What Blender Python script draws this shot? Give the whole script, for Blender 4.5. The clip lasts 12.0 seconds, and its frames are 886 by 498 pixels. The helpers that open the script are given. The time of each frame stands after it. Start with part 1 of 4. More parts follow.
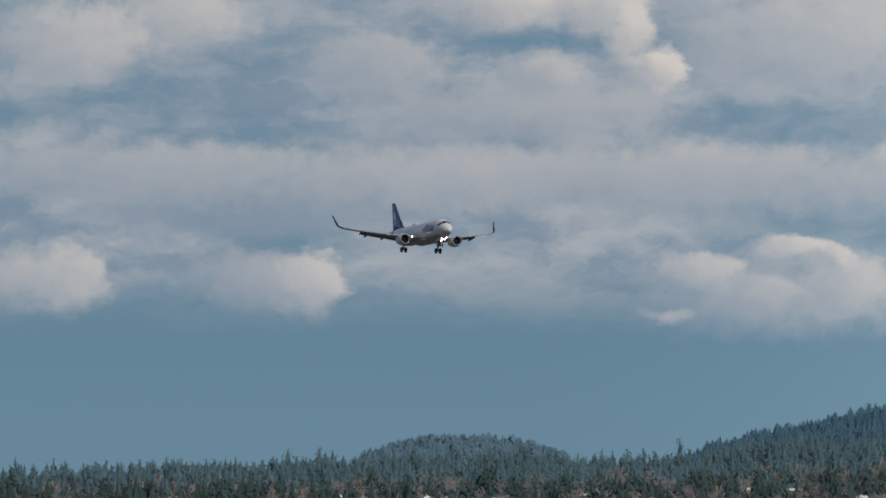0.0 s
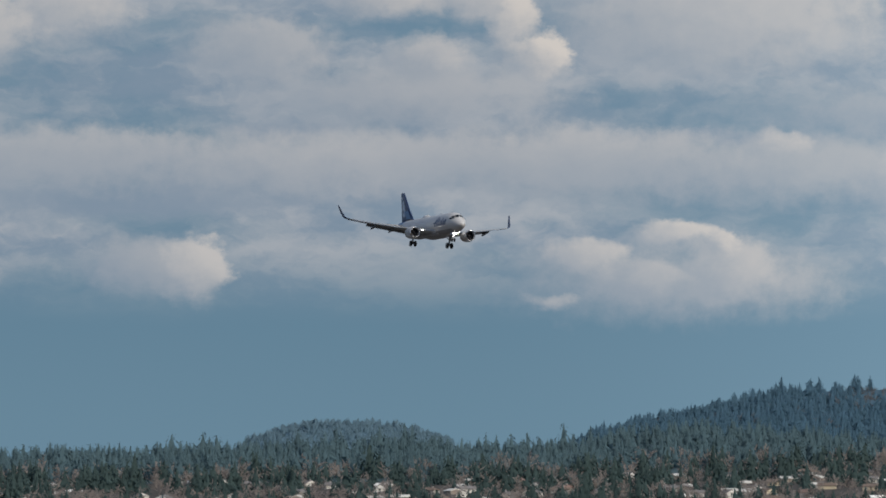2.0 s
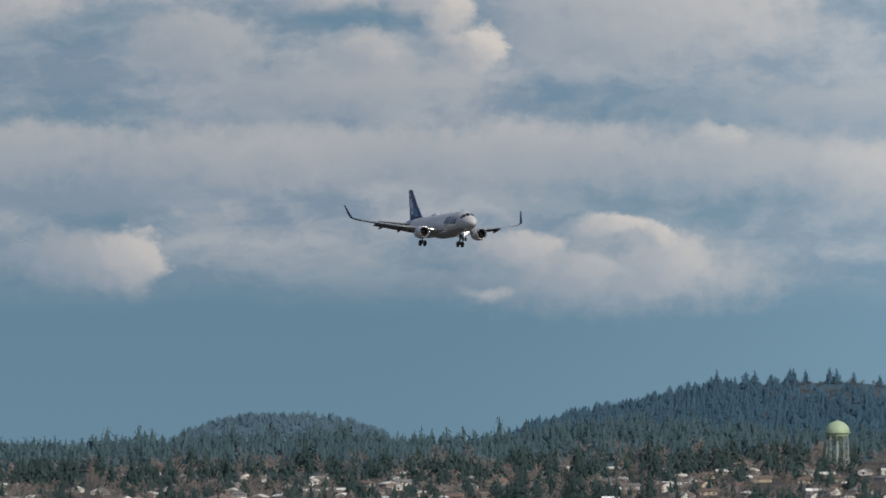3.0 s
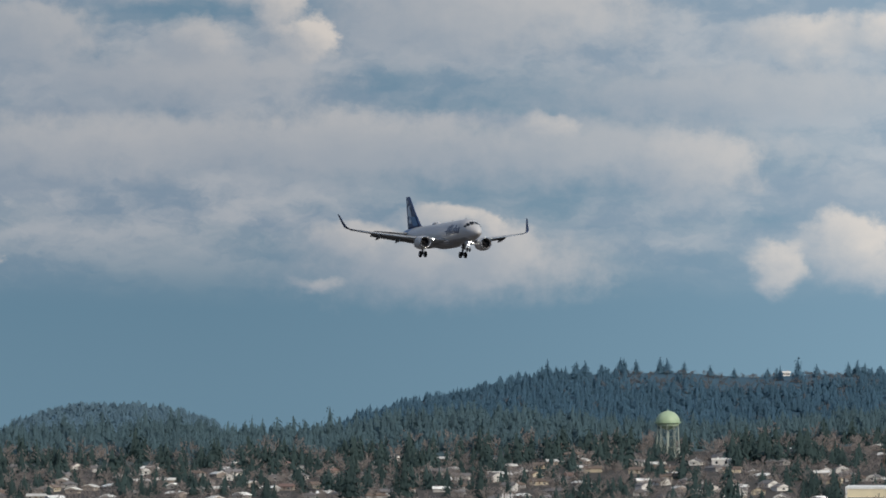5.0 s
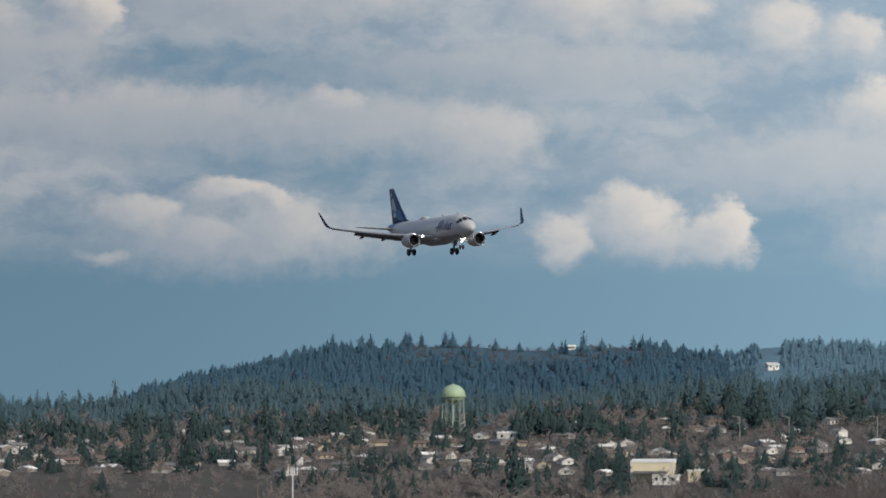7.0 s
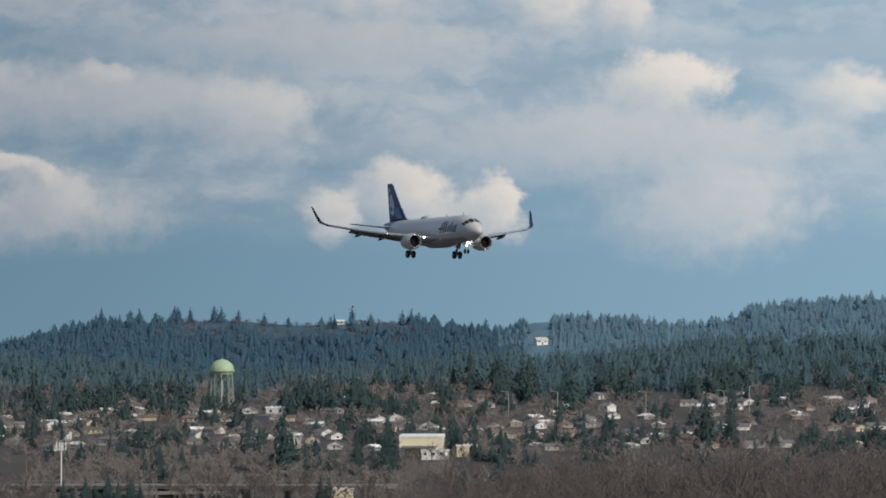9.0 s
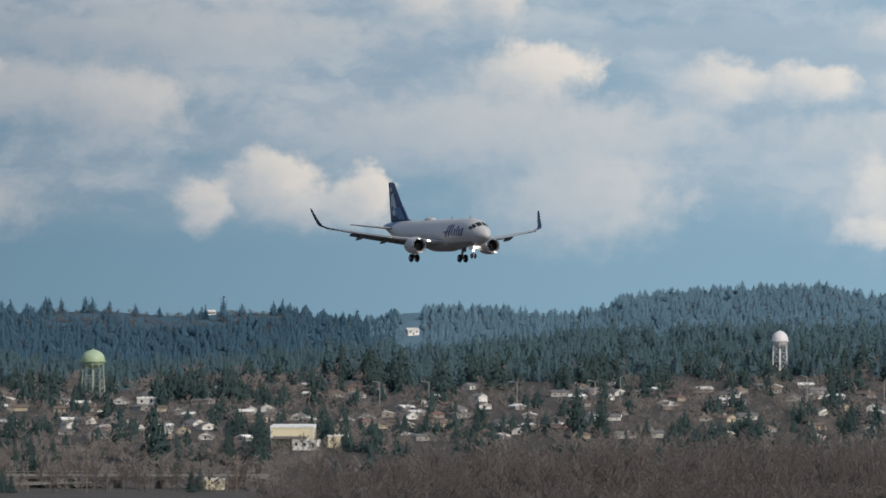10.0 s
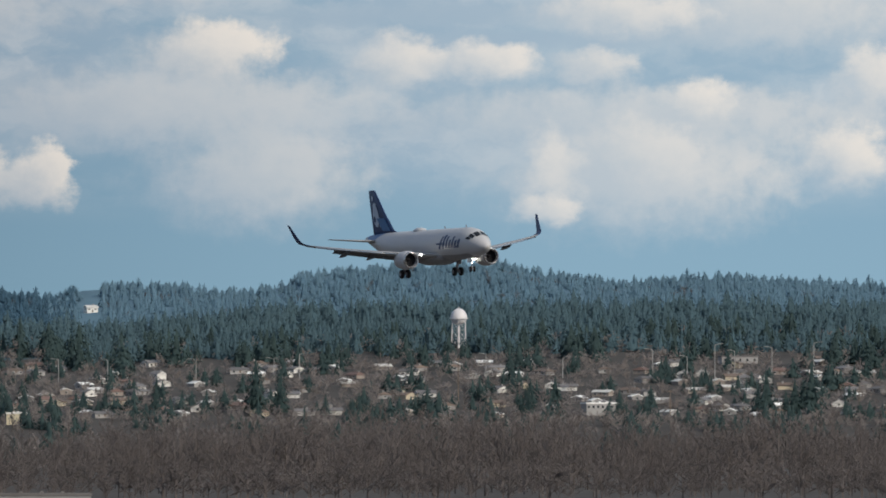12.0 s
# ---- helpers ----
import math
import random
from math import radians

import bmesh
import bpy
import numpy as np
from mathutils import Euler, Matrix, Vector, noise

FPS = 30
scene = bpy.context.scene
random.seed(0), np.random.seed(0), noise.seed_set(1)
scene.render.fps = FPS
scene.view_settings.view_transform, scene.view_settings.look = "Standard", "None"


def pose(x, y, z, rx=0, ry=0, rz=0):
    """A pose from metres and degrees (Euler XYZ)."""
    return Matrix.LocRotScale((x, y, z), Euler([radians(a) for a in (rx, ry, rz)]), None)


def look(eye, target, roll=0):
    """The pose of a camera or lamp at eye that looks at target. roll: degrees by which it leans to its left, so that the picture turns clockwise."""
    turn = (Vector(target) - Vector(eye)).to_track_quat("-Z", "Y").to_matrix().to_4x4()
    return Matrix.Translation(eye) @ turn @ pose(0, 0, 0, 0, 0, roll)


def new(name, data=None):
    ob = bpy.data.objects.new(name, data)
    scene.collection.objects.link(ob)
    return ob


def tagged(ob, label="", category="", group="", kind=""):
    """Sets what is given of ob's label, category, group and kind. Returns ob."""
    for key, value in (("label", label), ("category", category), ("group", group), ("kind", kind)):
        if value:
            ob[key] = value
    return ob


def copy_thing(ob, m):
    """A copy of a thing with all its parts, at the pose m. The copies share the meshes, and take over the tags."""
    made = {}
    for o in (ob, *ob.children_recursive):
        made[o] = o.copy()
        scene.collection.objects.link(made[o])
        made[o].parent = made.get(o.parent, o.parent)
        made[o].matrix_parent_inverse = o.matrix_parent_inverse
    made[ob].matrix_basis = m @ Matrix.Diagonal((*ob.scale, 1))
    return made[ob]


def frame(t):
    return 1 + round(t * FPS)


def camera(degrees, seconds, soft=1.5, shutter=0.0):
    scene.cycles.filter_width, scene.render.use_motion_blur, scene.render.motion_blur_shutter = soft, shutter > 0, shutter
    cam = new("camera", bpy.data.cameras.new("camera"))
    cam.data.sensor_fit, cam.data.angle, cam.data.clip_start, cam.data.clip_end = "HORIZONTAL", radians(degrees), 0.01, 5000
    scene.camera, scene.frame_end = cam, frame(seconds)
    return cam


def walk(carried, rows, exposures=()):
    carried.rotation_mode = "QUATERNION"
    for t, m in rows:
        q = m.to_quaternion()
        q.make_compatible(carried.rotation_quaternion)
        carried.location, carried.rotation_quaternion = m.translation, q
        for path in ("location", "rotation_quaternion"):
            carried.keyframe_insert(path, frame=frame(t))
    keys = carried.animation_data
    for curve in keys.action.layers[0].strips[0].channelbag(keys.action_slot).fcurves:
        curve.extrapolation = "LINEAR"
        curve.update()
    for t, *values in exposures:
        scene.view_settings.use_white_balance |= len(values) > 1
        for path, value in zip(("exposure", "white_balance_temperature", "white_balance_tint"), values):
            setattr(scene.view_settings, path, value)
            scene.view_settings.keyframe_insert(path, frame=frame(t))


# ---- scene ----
# Telephoto view from an airfield: an airliner on short final before wooded hills and a suburb.
# x to the right, y ahead, z up; the eye stands at (0, 0, EYE) and only turns.
LENS, EYE = 5.2, 15.0
cam = camera(LENS, 12.0, soft=1.7)
# seconds, bearing to the right, tilt up (degrees)
TURNS = [
    (0.0, 0.0000, 1.7257),
    (0.5, 0.1821, 1.7196),
    (1.0, 0.3500, 1.7056),
    (1.5, 0.5119, 1.6743),
    (2.0, 0.6816, 1.6380),
    (2.5, 0.8561, 1.6144),
    (3.0, 1.0597, 1.5975),
    (5.0, 2.0546, 1.5386),
    (5.5, 2.3296, 1.5014),
    (6.0, 2.6413, 1.4554),
    (6.5, 2.9598, 1.4149),
    (7.0, 3.3149, 1.3835),
    (9.0, 4.6727, 1.2357),
    (9.5, 5.0276, 1.2037),
    (10.0, 5.4288, 1.1792),
    (10.5, 5.8510, 1.1563),
    (11.0, 6.3442, 1.1286),
    (11.5, 6.8065, 1.0937),
    (12.0, 7.3144, 1.0464),
]
walk(cam, [(t, pose(0, 0, EYE, 90 + tilt, 0, -turn)) for t, turn, tilt in TURNS])

# ---- bearings: small arcs, ARC radians each, with the level at 961 and the first view's middle at 784
ARC = math.tan(radians(LENS / 2)) / 784


def place_at(u, d):
    a = (u - 784) * ARC
    return d * math.sin(a), d * math.cos(a)


def rise(v, d):
    return EYE + d * (961 - v) * ARC


# ---- sun and sky ----
SUN_AZ, SUN_EL = radians(140), radians(27)  # azimuth from ahead (+y) to the right
sun = new("sun", bpy.data.lights.new("sun", "SUN"))
sun.data.energy, sun.data.angle, sun.data.color = 2.6, radians(0.6), (1.0, 0.9, 0.76)
toward = Vector((math.sin(SUN_AZ) * math.cos(SUN_EL), math.cos(SUN_AZ) * math.cos(SUN_EL), math.sin(SUN_EL)))
sun.matrix_basis = look(toward * 100, (0, 0, 0))


class Nodes:
    """Short hand for a node tree."""

    def __init__(self, tree):
        self.tree = tree
        tree.nodes.clear()

    def add(self, kind, *inputs, out=0, **props):
        n = self.tree.nodes.new(kind)
        for k, v in props.items():
            setattr(n, k, v)
        for i, v in enumerate(inputs):
            if v is None:
                continue
            if isinstance(v, bpy.types.NodeSocket):
                self.tree.links.new(v, n.inputs[i])
            else:
                n.inputs[i].default_value = v
        return n.outputs[out] if len(n.outputs) else n

    def math(self, op, a, b=None, c=None):
        return self.add("ShaderNodeMath", a, b, c, operation=op)

    def vec(self, op, a, b=None, out=0):
        return self.add("ShaderNodeVectorMath", a, b, operation=op, out=out)

    def smooth(self, v, lo, hi, a=0.0, b=1.0):
        return self.add("ShaderNodeMapRange", v, lo, hi, a, b, interpolation_type="SMOOTHSTEP")

    def mix(self, f, a, b, blend="MIX"):
        n = self.tree.nodes.new("ShaderNodeMix")
        n.data_type, n.blend_type = "RGBA", blend
        for i, v in ((0, f), (6, a), (7, b)):
            if isinstance(v, bpy.types.NodeSocket):
                self.tree.links.new(v, n.inputs[i])
            else:
                n.inputs[i].default_value = v
        return n.outputs[2]

    def noise(self, vector, scale, detail=4.0, rough=0.55, out=0):
        n = self.tree.nodes.new("ShaderNodeTexNoise")
        n.inputs["Scale"].default_value, n.inputs["Detail"].default_value, n.inputs["Roughness"].default_value = scale, detail, rough
        if vector is not None:
            self.tree.links.new(vector, n.inputs["Vector"])
        return n.outputs[out] if len(n.outputs) else n


world = bpy.data.worlds.new("sky")
scene.world = world
world.use_nodes = True
W = Nodes(world.node_tree)
way = W.add("ShaderNodeTexCoord", out=0)
parts_xyz = W.tree.nodes.new("ShaderNodeSeparateXYZ")
W.tree.links.new(way, parts_xyz.inputs[0])
wx, wy, wz = parts_xyz.outputs
# arcs of the sky: across and up from the level
su = W.math("MULTIPLY_ADD", W.math("ARCTAN2", wx, wy), 1 / ARC / 100, 7.84)
sv = W.math("MULTIPLY", W.math("ARCSINE", wz), 1 / ARC / 100)
at = W.add("ShaderNodeCombineXYZ", su, sv, 0.0)
warp = W.noise(W.vec("MULTIPLY", at, (1.0, 1.5, 1.0)), 1.3, 5.0, 0.6, out=1)
warped = W.vec("ADD", at, W.vec("MULTIPLY", W.vec("SUBTRACT", warp, (0.5, 0.5, 0.5)), (0.95, 0.55, 0.0)))
clear = W.add("ShaderNodeTexSky", sky_type="NISHITA", sun_disc=False, sun_elevation=SUN_EL, sun_rotation=SUN_AZ, air_density=1.0, dust_density=0.6, ozone_density=2.0)
blue = W.mix(1.0, clear, (0.026, 0.043, 0.072, 1), "MULTIPLY")
# the air is hazier near the ground and brighter towards the sun's side
sunward = W.smooth(su, 8.5, 35.0)
air = W.mix(sunward, (0.118, 0.215, 0.30, 1), (0.26, 0.42, 0.55, 1))
low_air = W.mix(sunward, (0.135, 0.24, 0.325, 1), (0.268, 0.44, 0.565, 1))
blue = W.mix(W.smooth(sv, 8.0, 30.0, 0.9, 0.2), blue, W.mix(W.smooth(sv, 1.2, 4.5), low_air, air))
# broad layered cloud sheets
layer = W.noise(W.vec("MULTIPLY", warped, (0.16, 0.55, 1.0)), 1.0, 6.0, 0.55)
cover = W.math("MULTIPLY", W.smooth(layer, 0.30, 0.58), W.smooth(sv, 3.5, 5.2))
cover = W.math("MAXIMUM", cover, W.math("MULTIPLY", W.math("MULTIPLY", sunward, 0.62), W.smooth(sv, 3.9, 5.4)))
shade = W.noise(W.vec("MULTIPLY", warped, (0.3, 0.8, 1.0)), 1.2, 5.0, 0.55)
fine = W.noise(at, 2.6, 5.0, 0.62)
cells = W.tree.nodes.new("ShaderNodeTexVoronoi")
cells.feature, cells.voronoi_dimensions, cells.normalize = "SMOOTH_F1", "2D", True
for nm, v in (("Scale", 1.5), ("Detail", 2.0), ("Roughness", 0.45), ("Smoothness", 0.8)):
    cells.inputs[nm].default_value = v
W.tree.links.new(W.vec("ADD", at, W.vec("MULTIPLY", W.vec("SUBTRACT", warp, (0.5, 0.5, 0.5)), (0.35, 0.3, 0.0))), cells.inputs["Vector"])
billow = W.math("MULTIPLY_ADD", cells.outputs["Distance"], 0.45, W.math("MULTIPLY_ADD", fine, 0.6, 0.0))
SHEET_DARK = W.mix(sunward, (0.215, 0.28, 0.36, 1), (0.36, 0.47, 0.57, 1))
SHEET_LIGHT = W.mix(sunward, (0.42, 0.435, 0.465, 1), (0.54, 0.60, 0.65, 1))
LIT = W.mix(sunward, (0.64, 0.59, 0.545, 1), (0.87, 0.80, 0.72, 1))
puffs = W.noise(W.vec("MULTIPLY", warped, (0.75, 1.3, 1.0)), 1.5, 4.0, 0.6)
mottle = W.math("MULTIPLY_ADD", W.math("SUBTRACT", puffs, 0.5), 0.55, shade)
sheet = W.mix(W.smooth(mottle, 0.33, 0.68), SHEET_DARK, SHEET_LIGHT)
sky = W.mix(W.math("MULTIPLY", cover, 0.85), blue, sheet)

# one heap of cloud: a soft body with a flatter foot, lit from the upper right
heap = bpy.data.node_groups.new("heap", "ShaderNodeTree")
for nm, kind in (("At", "NodeSocketVector"), ("Middle", "NodeSocketVector"), ("Size", "NodeSocketVector"), ("Bright", "NodeSocketFloat"), ("Edge", "NodeSocketFloat"), ("Sky", "NodeSocketColor"), ("Ragged", "NodeSocketFloat"), ("Dull", "NodeSocketColor"), ("Lit", "NodeSocketColor")):
    heap.interface.new_socket(nm, in_out="INPUT", socket_type=kind)
heap.interface.new_socket("Sky", in_out="OUTPUT", socket_type="NodeSocketColor")
H = Nodes(heap)
gi, go = heap.nodes.new("NodeGroupInput"), heap.nodes.new("NodeGroupOutput")
rel = H.vec("DIVIDE", H.vec("SUBTRACT", gi.outputs[0], gi.outputs[1]), gi.outputs[2])
far = H.math("ADD", H.vec("LENGTH", rel, out=1), H.math("MULTIPLY_ADD", gi.outputs[6], 0.9, -0.45))
# crisp towards the sun, fading into the haze on the other side
facing = H.vec("DOT_PRODUCT", rel, (0.62, 0.62, 0.0), out=1)
crisp = H.math("ADD", gi.outputs[4], H.smooth(facing, 0.0, 0.7, 0.0, 0.3))
body = H.add("ShaderNodeMapRange", far, 1.0, crisp, 0.0, 1.0, interpolation_type="SMOOTHSTEP")
lit = H.smooth(H.math("SUBTRACT", facing, H.math("MULTIPLY_ADD", gi.outputs[6], 0.7, -0.35)), -0.7, 0.75, 0.25, 1.0)
tone = H.mix(H.math("MULTIPLY", lit, gi.outputs[3]), gi.outputs[7], gi.outputs[8])
heap.links.new(H.mix(H.math("MULTIPLY", body, 0.9), gi.outputs[5], tone), go.inputs[0])


def cloud(u, v, w, h, bright=0.8, edge=0.22):
    """Lay one heap of cloud into the sky."""
    global sky
    n = W.tree.nodes.new("ShaderNodeGroup")
    n.node_tree = heap
    W.tree.links.new(warped, n.inputs[0])
    n.inputs[1].default_value, n.inputs[2].default_value = (u / 100, (961 - v) / 100, 0), (w / 82, h / 82, 1)
    n.inputs[3].default_value, n.inputs[4].default_value = bright, edge
    for i, v in ((5, sky), (6, billow), (7, SHEET_DARK), (8, LIT)):
        W.tree.links.new(v, n.inputs[i])
    sky = n.outputs[0]


# long gaps of deeper blue
for u, v, w, h in ((2950, 232, 320, 26), (3060, 278, 300, 20), (700, 258, 120, 20), (420, 385, 330, 36), (1450, 272, 220, 16)):
    cloud(u, v, w, h, -0.35, 0.1)
# wide dull banks, then gaps of deeper blue, then bright heaps
for u, v, w, h, b in ((250, 310, 330, 60, 0.45), (720, 320, 420, 65, 0.5), (1180, 320, 300, 70, 0.55), (1450, 70, 330, 110, 0.6)):
    cloud(u, v, w, h, b, 0.2)
for u, v, w, h, b in ((1400, 530, 300, 70, 0.45), (2650, 520, 200, 100, 0.5), (3330, 520, 280, 110, 0.6), (3540, 240, 320, 60, 0.55), (900, 200, 300, 60, 0.4), (1560, 330, 420, 70, 0.45), (1900, 230, 420, 60, 0.4), (2450, 400, 420, 70, 0.45), (3300, 420, 500, 60, 0.5)):
    cloud(u, v, w, h, b, 0.15)
for u, v, w, h, b in ((300, 30, 130, 75, 0.7), (110, 80, 150, 80, 0.65), (650, 120, 140, 60, 0.45), (900, 15, 120, 50, 0.95), (1050, 20, 90, 50, 0.8)):
    cloud(u, v, w, h, b)
cloud(1110, 70, 45, 70, 0.9)
cloud(1165, 130, 50, 40, 1.05, 0.4)
cloud(960, 130, 70, 40, 0.6)
cloud(115, 500, 75, 58, 0.68, 0.3)
cloud(20, 500, 90, 50, 0.5)
cloud(450, 500, 110, 55, 0.35)
cloud(545, 505, 60, 55, 0.75, 0.4)
cloud(1240, 482, 80, 32, 0.7)
cloud(1490, 505, 80, 56, 0.6)
cloud(1390, 442, 70, 24, 0.85, 0.3)
cloud(1480, 462, 30, 26, 0.85, 0.3)
cloud(1350, 520, 70, 30, 0.5)
cloud(1180, 560, 50, 16, 0.5, 0.0)
cloud(1580, 285, 50, 26, 0.7, 0.0)
cloud(1842, 358, 120, 65, 0.6)
cloud(2022, 128, 120, 45, 0.85)
cloud(2165, 118, 90, 40, 0.8)
cloud(1990, 534, 52, 46, 0.8, 0.25)
cloud(2160, 532, 130, 44, 0.7, 0.15)
cloud(2278, 522, 60, 58, 1.0, 0.4)
cloud(2112, 488, 88, 54, 0.92, 0.3)
cloud(2375, 160, 75, 60, 0.85)
cloud(2505, 175, 55, 50, 0.8)
cloud(2565, 300, 125, 52, 1.0, 0.35)
cloud(2910, 317, 85, 52, 0.85)
cloud(3055, 317, 100, 36, 0.9)
cloud(3254, 325, 75, 36, 0.7)
cloud(3424, 390, 75, 45, 0.85)
cloud(3744, 345, 70, 55, 0.9)
cloud(3174, 510, 60, 78, 0.8, 0.1)
cloud(3324, 485, 120, 65, 0.65)
cloud(3164, 580, 60, 30, 0.75)
cloud(3694, 488, 90, 62, 0.9)
cloud(3284, 232, 170, 36, 0.75)
W.add("ShaderNodeOutputWorld", W.add("ShaderNodeBackground", sky, 1.0))


# ---- materials ----
def material(name, colour, rough=0.7, metal=0.0, vary=0.12, scale=0.6, island=0.0, per_object=0.0, bump=0.0, spec=0.5, stretch=(1, 1, 1), through_light=0.0, even=0.0):
    """A plain surface with grain and stains at two scales, and a change from piece to piece."""
    m = bpy.data.materials.new(name)
    m.use_nodes = True
    n = Nodes(m.node_tree)
    pos = n.vec("MULTIPLY", n.add("ShaderNodeTexCoord", out=3), stretch)
    broad, fine = n.noise(pos, scale, 3.0), n.noise(pos, scale * 9, 4.0)
    value = n.math("MULTIPLY_ADD", broad, 2 * vary, 1 - vary)
    value = n.math("MULTIPLY", value, n.math("MULTIPLY_ADD", fine, vary, 1 - vary / 2))
    if island:
        value = n.math("MULTIPLY", value, n.math("MULTIPLY_ADD", n.add("ShaderNodeNewGeometry", out=8), 2 * island, 1 - island))
    if per_object:
        value = n.math("MULTIPLY", value, n.math("MULTIPLY_ADD", n.add("ShaderNodeObjectInfo", out=5), 2 * per_object, 1 - per_object))
    col = n.mix(1.0, (*colour, 1), n.add("ShaderNodeCombineXYZ", value, value, value), "MULTIPLY")
    shader = n.tree.nodes.new("ShaderNodeBsdfPrincipled")
    n.tree.links.new(col, shader.inputs["Base Color"])
    shader.inputs["Metallic"].default_value = metal
    shader.inputs["Specular IOR Level"].default_value = spec
    n.tree.links.new(n.math("MULTIPLY_ADD", fine, 0.15, rough - 0.07), shader.inputs["Roughness"])
    if bump:
        b = n.tree.nodes.new("ShaderNodeBump")
        b.inputs["Strength"].default_value, b.inputs["Distance"].default_value = bump, 0.1
        n.tree.links.new(fine, b.inputs["Height"])
        n.tree.links.new(b.outputs[0], shader.inputs["Normal"])
    if even:
        # leaves and twigs of one crown share the crown's broad upward normal
        crown = n.vec("ADD", n.vec("MULTIPLY", n.add("ShaderNodeNewGeometry", out=1), (1 - even,) * 3), tuple(even * c for c in (0.1, -0.5, 0.86)))
        n.tree.links.new(n.vec("NORMALIZE", crown), shader.inputs["Normal"])
    surface = shader.outputs[0]
    if through_light:
        surface = n.add("ShaderNodeMixShader", through_light, surface, n.add("ShaderNodeBsdfTranslucent", col))
    n.add("ShaderNodeOutputMaterial", surface)
    return m


def glow(name, colour, strength):
    m = bpy.data.materials.new(name)
    m.use_nodes = True
    n = Nodes(m.node_tree)
    n.add("ShaderNodeOutputMaterial", n.add("ShaderNodeEmission", (*colour, 1), strength))
    return m


GRASS = material("winter grass and scrub", (0.1, 0.092, 0.086), 0.95, vary=0.4, scale=0.03, spec=0.1)
# floor of the fir ridge, its colour lifted and blued as haze
HAZY_RIDGE_FLOOR = material("ridge forest floor with painted haze", (0.085, 0.13, 0.145), 0.95, vary=0.3, scale=0.03, spec=0.1)
# hill floors: distance haze is mixed into the base colours
HAZY_HILL_FLOOR = material("nearer hill floor with painted haze", (0.08, 0.15, 0.205), 0.95, vary=0.25, scale=0.02, spec=0.1)
HAZY_NEXT_FLOOR = material("farther hills floor with painted haze", (0.15, 0.25, 0.315), 0.95, vary=0.2, scale=0.02, spec=0.1)
HAZY_FAR_FLOOR = material("far hill floor with painted haze", (0.15, 0.25, 0.32), 0.95, vary=0.15, scale=0.02, spec=0.1)
# ridge needles carry a bluish haze in their colour, unlike the garden firs
HAZY_RIDGE_FIR = material("fir needles", (0.11, 0.18, 0.208), 0.85, vary=0.5, scale=0.1, island=0.06, spec=0.1, through_light=0.3, even=0.75)
NEAR_FIR = material("dark fir needles of the gardens", (0.068, 0.106, 0.104), 0.85, vary=0.5, scale=0.15, island=0.06, spec=0.1, through_light=0.3, even=0.6)
# hill firs: paler and bluer base colours paint the haze of distance
HAZY_NEXT_FIR = material("farther hills firs with painted haze", (0.178, 0.298, 0.385), 0.9, vary=0.3, scale=0.05, island=0.04, spec=0.05, through_light=0.3, even=0.8)
HAZY_HILL_FIR = material("nearer hill firs with painted haze", (0.094, 0.18, 0.252), 0.9, vary=0.4, scale=0.06, island=0.05, spec=0.05, through_light=0.3, even=0.8)
HAZY_FAR_FIR = material("distant hill firs with painted haze", (0.165, 0.265, 0.335), 0.9, vary=0.12, scale=0.02, island=0.04, spec=0.05, through_light=0.3, even=0.85)
TWIG = material("bare twigs", (0.31, 0.276, 0.26), 0.9, vary=0.5, scale=0.09, island=0.08, spec=0.1, through_light=0.3, even=0.6)
# twig brown muted to blue-grey, so the haze sits in the colour
HAZY_HILL_TWIG = material("hillside bare twigs with painted haze", (0.19, 0.2, 0.215), 0.9, vary=0.3, scale=0.05, island=0.06, spec=0.1, through_light=0.3, even=0.7)
SCRUB = material("leafless scrub twigs", (0.168, 0.147, 0.14), 0.9, vary=0.45, scale=0.05, island=0.06, spec=0.1, through_light=0.3, even=0.6)
BARK = material("bark", (0.09, 0.07, 0.055), 0.95, vary=0.25, scale=1.0, spec=0.1)
WHITE = material("white aircraft paint", (0.57, 0.56, 0.565), 0.32, vary=0.05, scale=0.4)
NAVY = material("dark blue paint", (0.02, 0.045, 0.13), 0.35, vary=0.1, scale=0.5)
MIDBLUE = material("mid blue paint", (0.06, 0.17, 0.36), 0.35, vary=0.1, scale=0.5)
PALE = material("pale blue paint", (0.5, 0.57, 0.66), 0.4, vary=0.1, scale=1.5)
BELLY = material("grey belly paint", (0.27, 0.27, 0.285), 0.4, vary=0.12, scale=0.6)
WING = material("grey wing paint", (0.3, 0.31, 0.33), 0.4, vary=0.1, scale=0.5)
FLAP = material("grey flap", (0.15, 0.155, 0.17), 0.5, vary=0.12, scale=0.5)
METAL = material("polished metal", (0.6, 0.6, 0.62), 0.25, 1.0, vary=0.06)
STEEL = material("gear steel", (0.28, 0.28, 0.3), 0.45, 0.5, vary=0.15, scale=3)
RUBBER = material("tyre rubber", (0.018, 0.018, 0.02), 0.85, vary=0.15, scale=3)
DARK = material("dark fan", (0.022, 0.022, 0.026), 0.5, vary=0.1, scale=2)
SCREEN = material("cockpit glass", (0.012, 0.014, 0.018), 0.12, vary=0.05)
LAMP = glow("landing lamp", (1.0, 0.97, 0.9), 28.0)


# ---- mesh helpers ----
def part(name, bm, mat, parent=None, label="", smooth=False):
    me = bpy.data.meshes.new(name)
    bmesh.ops.recalc_face_normals(bm, faces=bm.faces)
    for f in bm.faces:
        f.smooth = smooth
    bm.to_mesh(me)
    bm.free()
    me.materials.append(mat)
    ob = new(name, me)
    if parent:
        ob.parent = parent
    if label:
        ob["label"] = label
    return ob


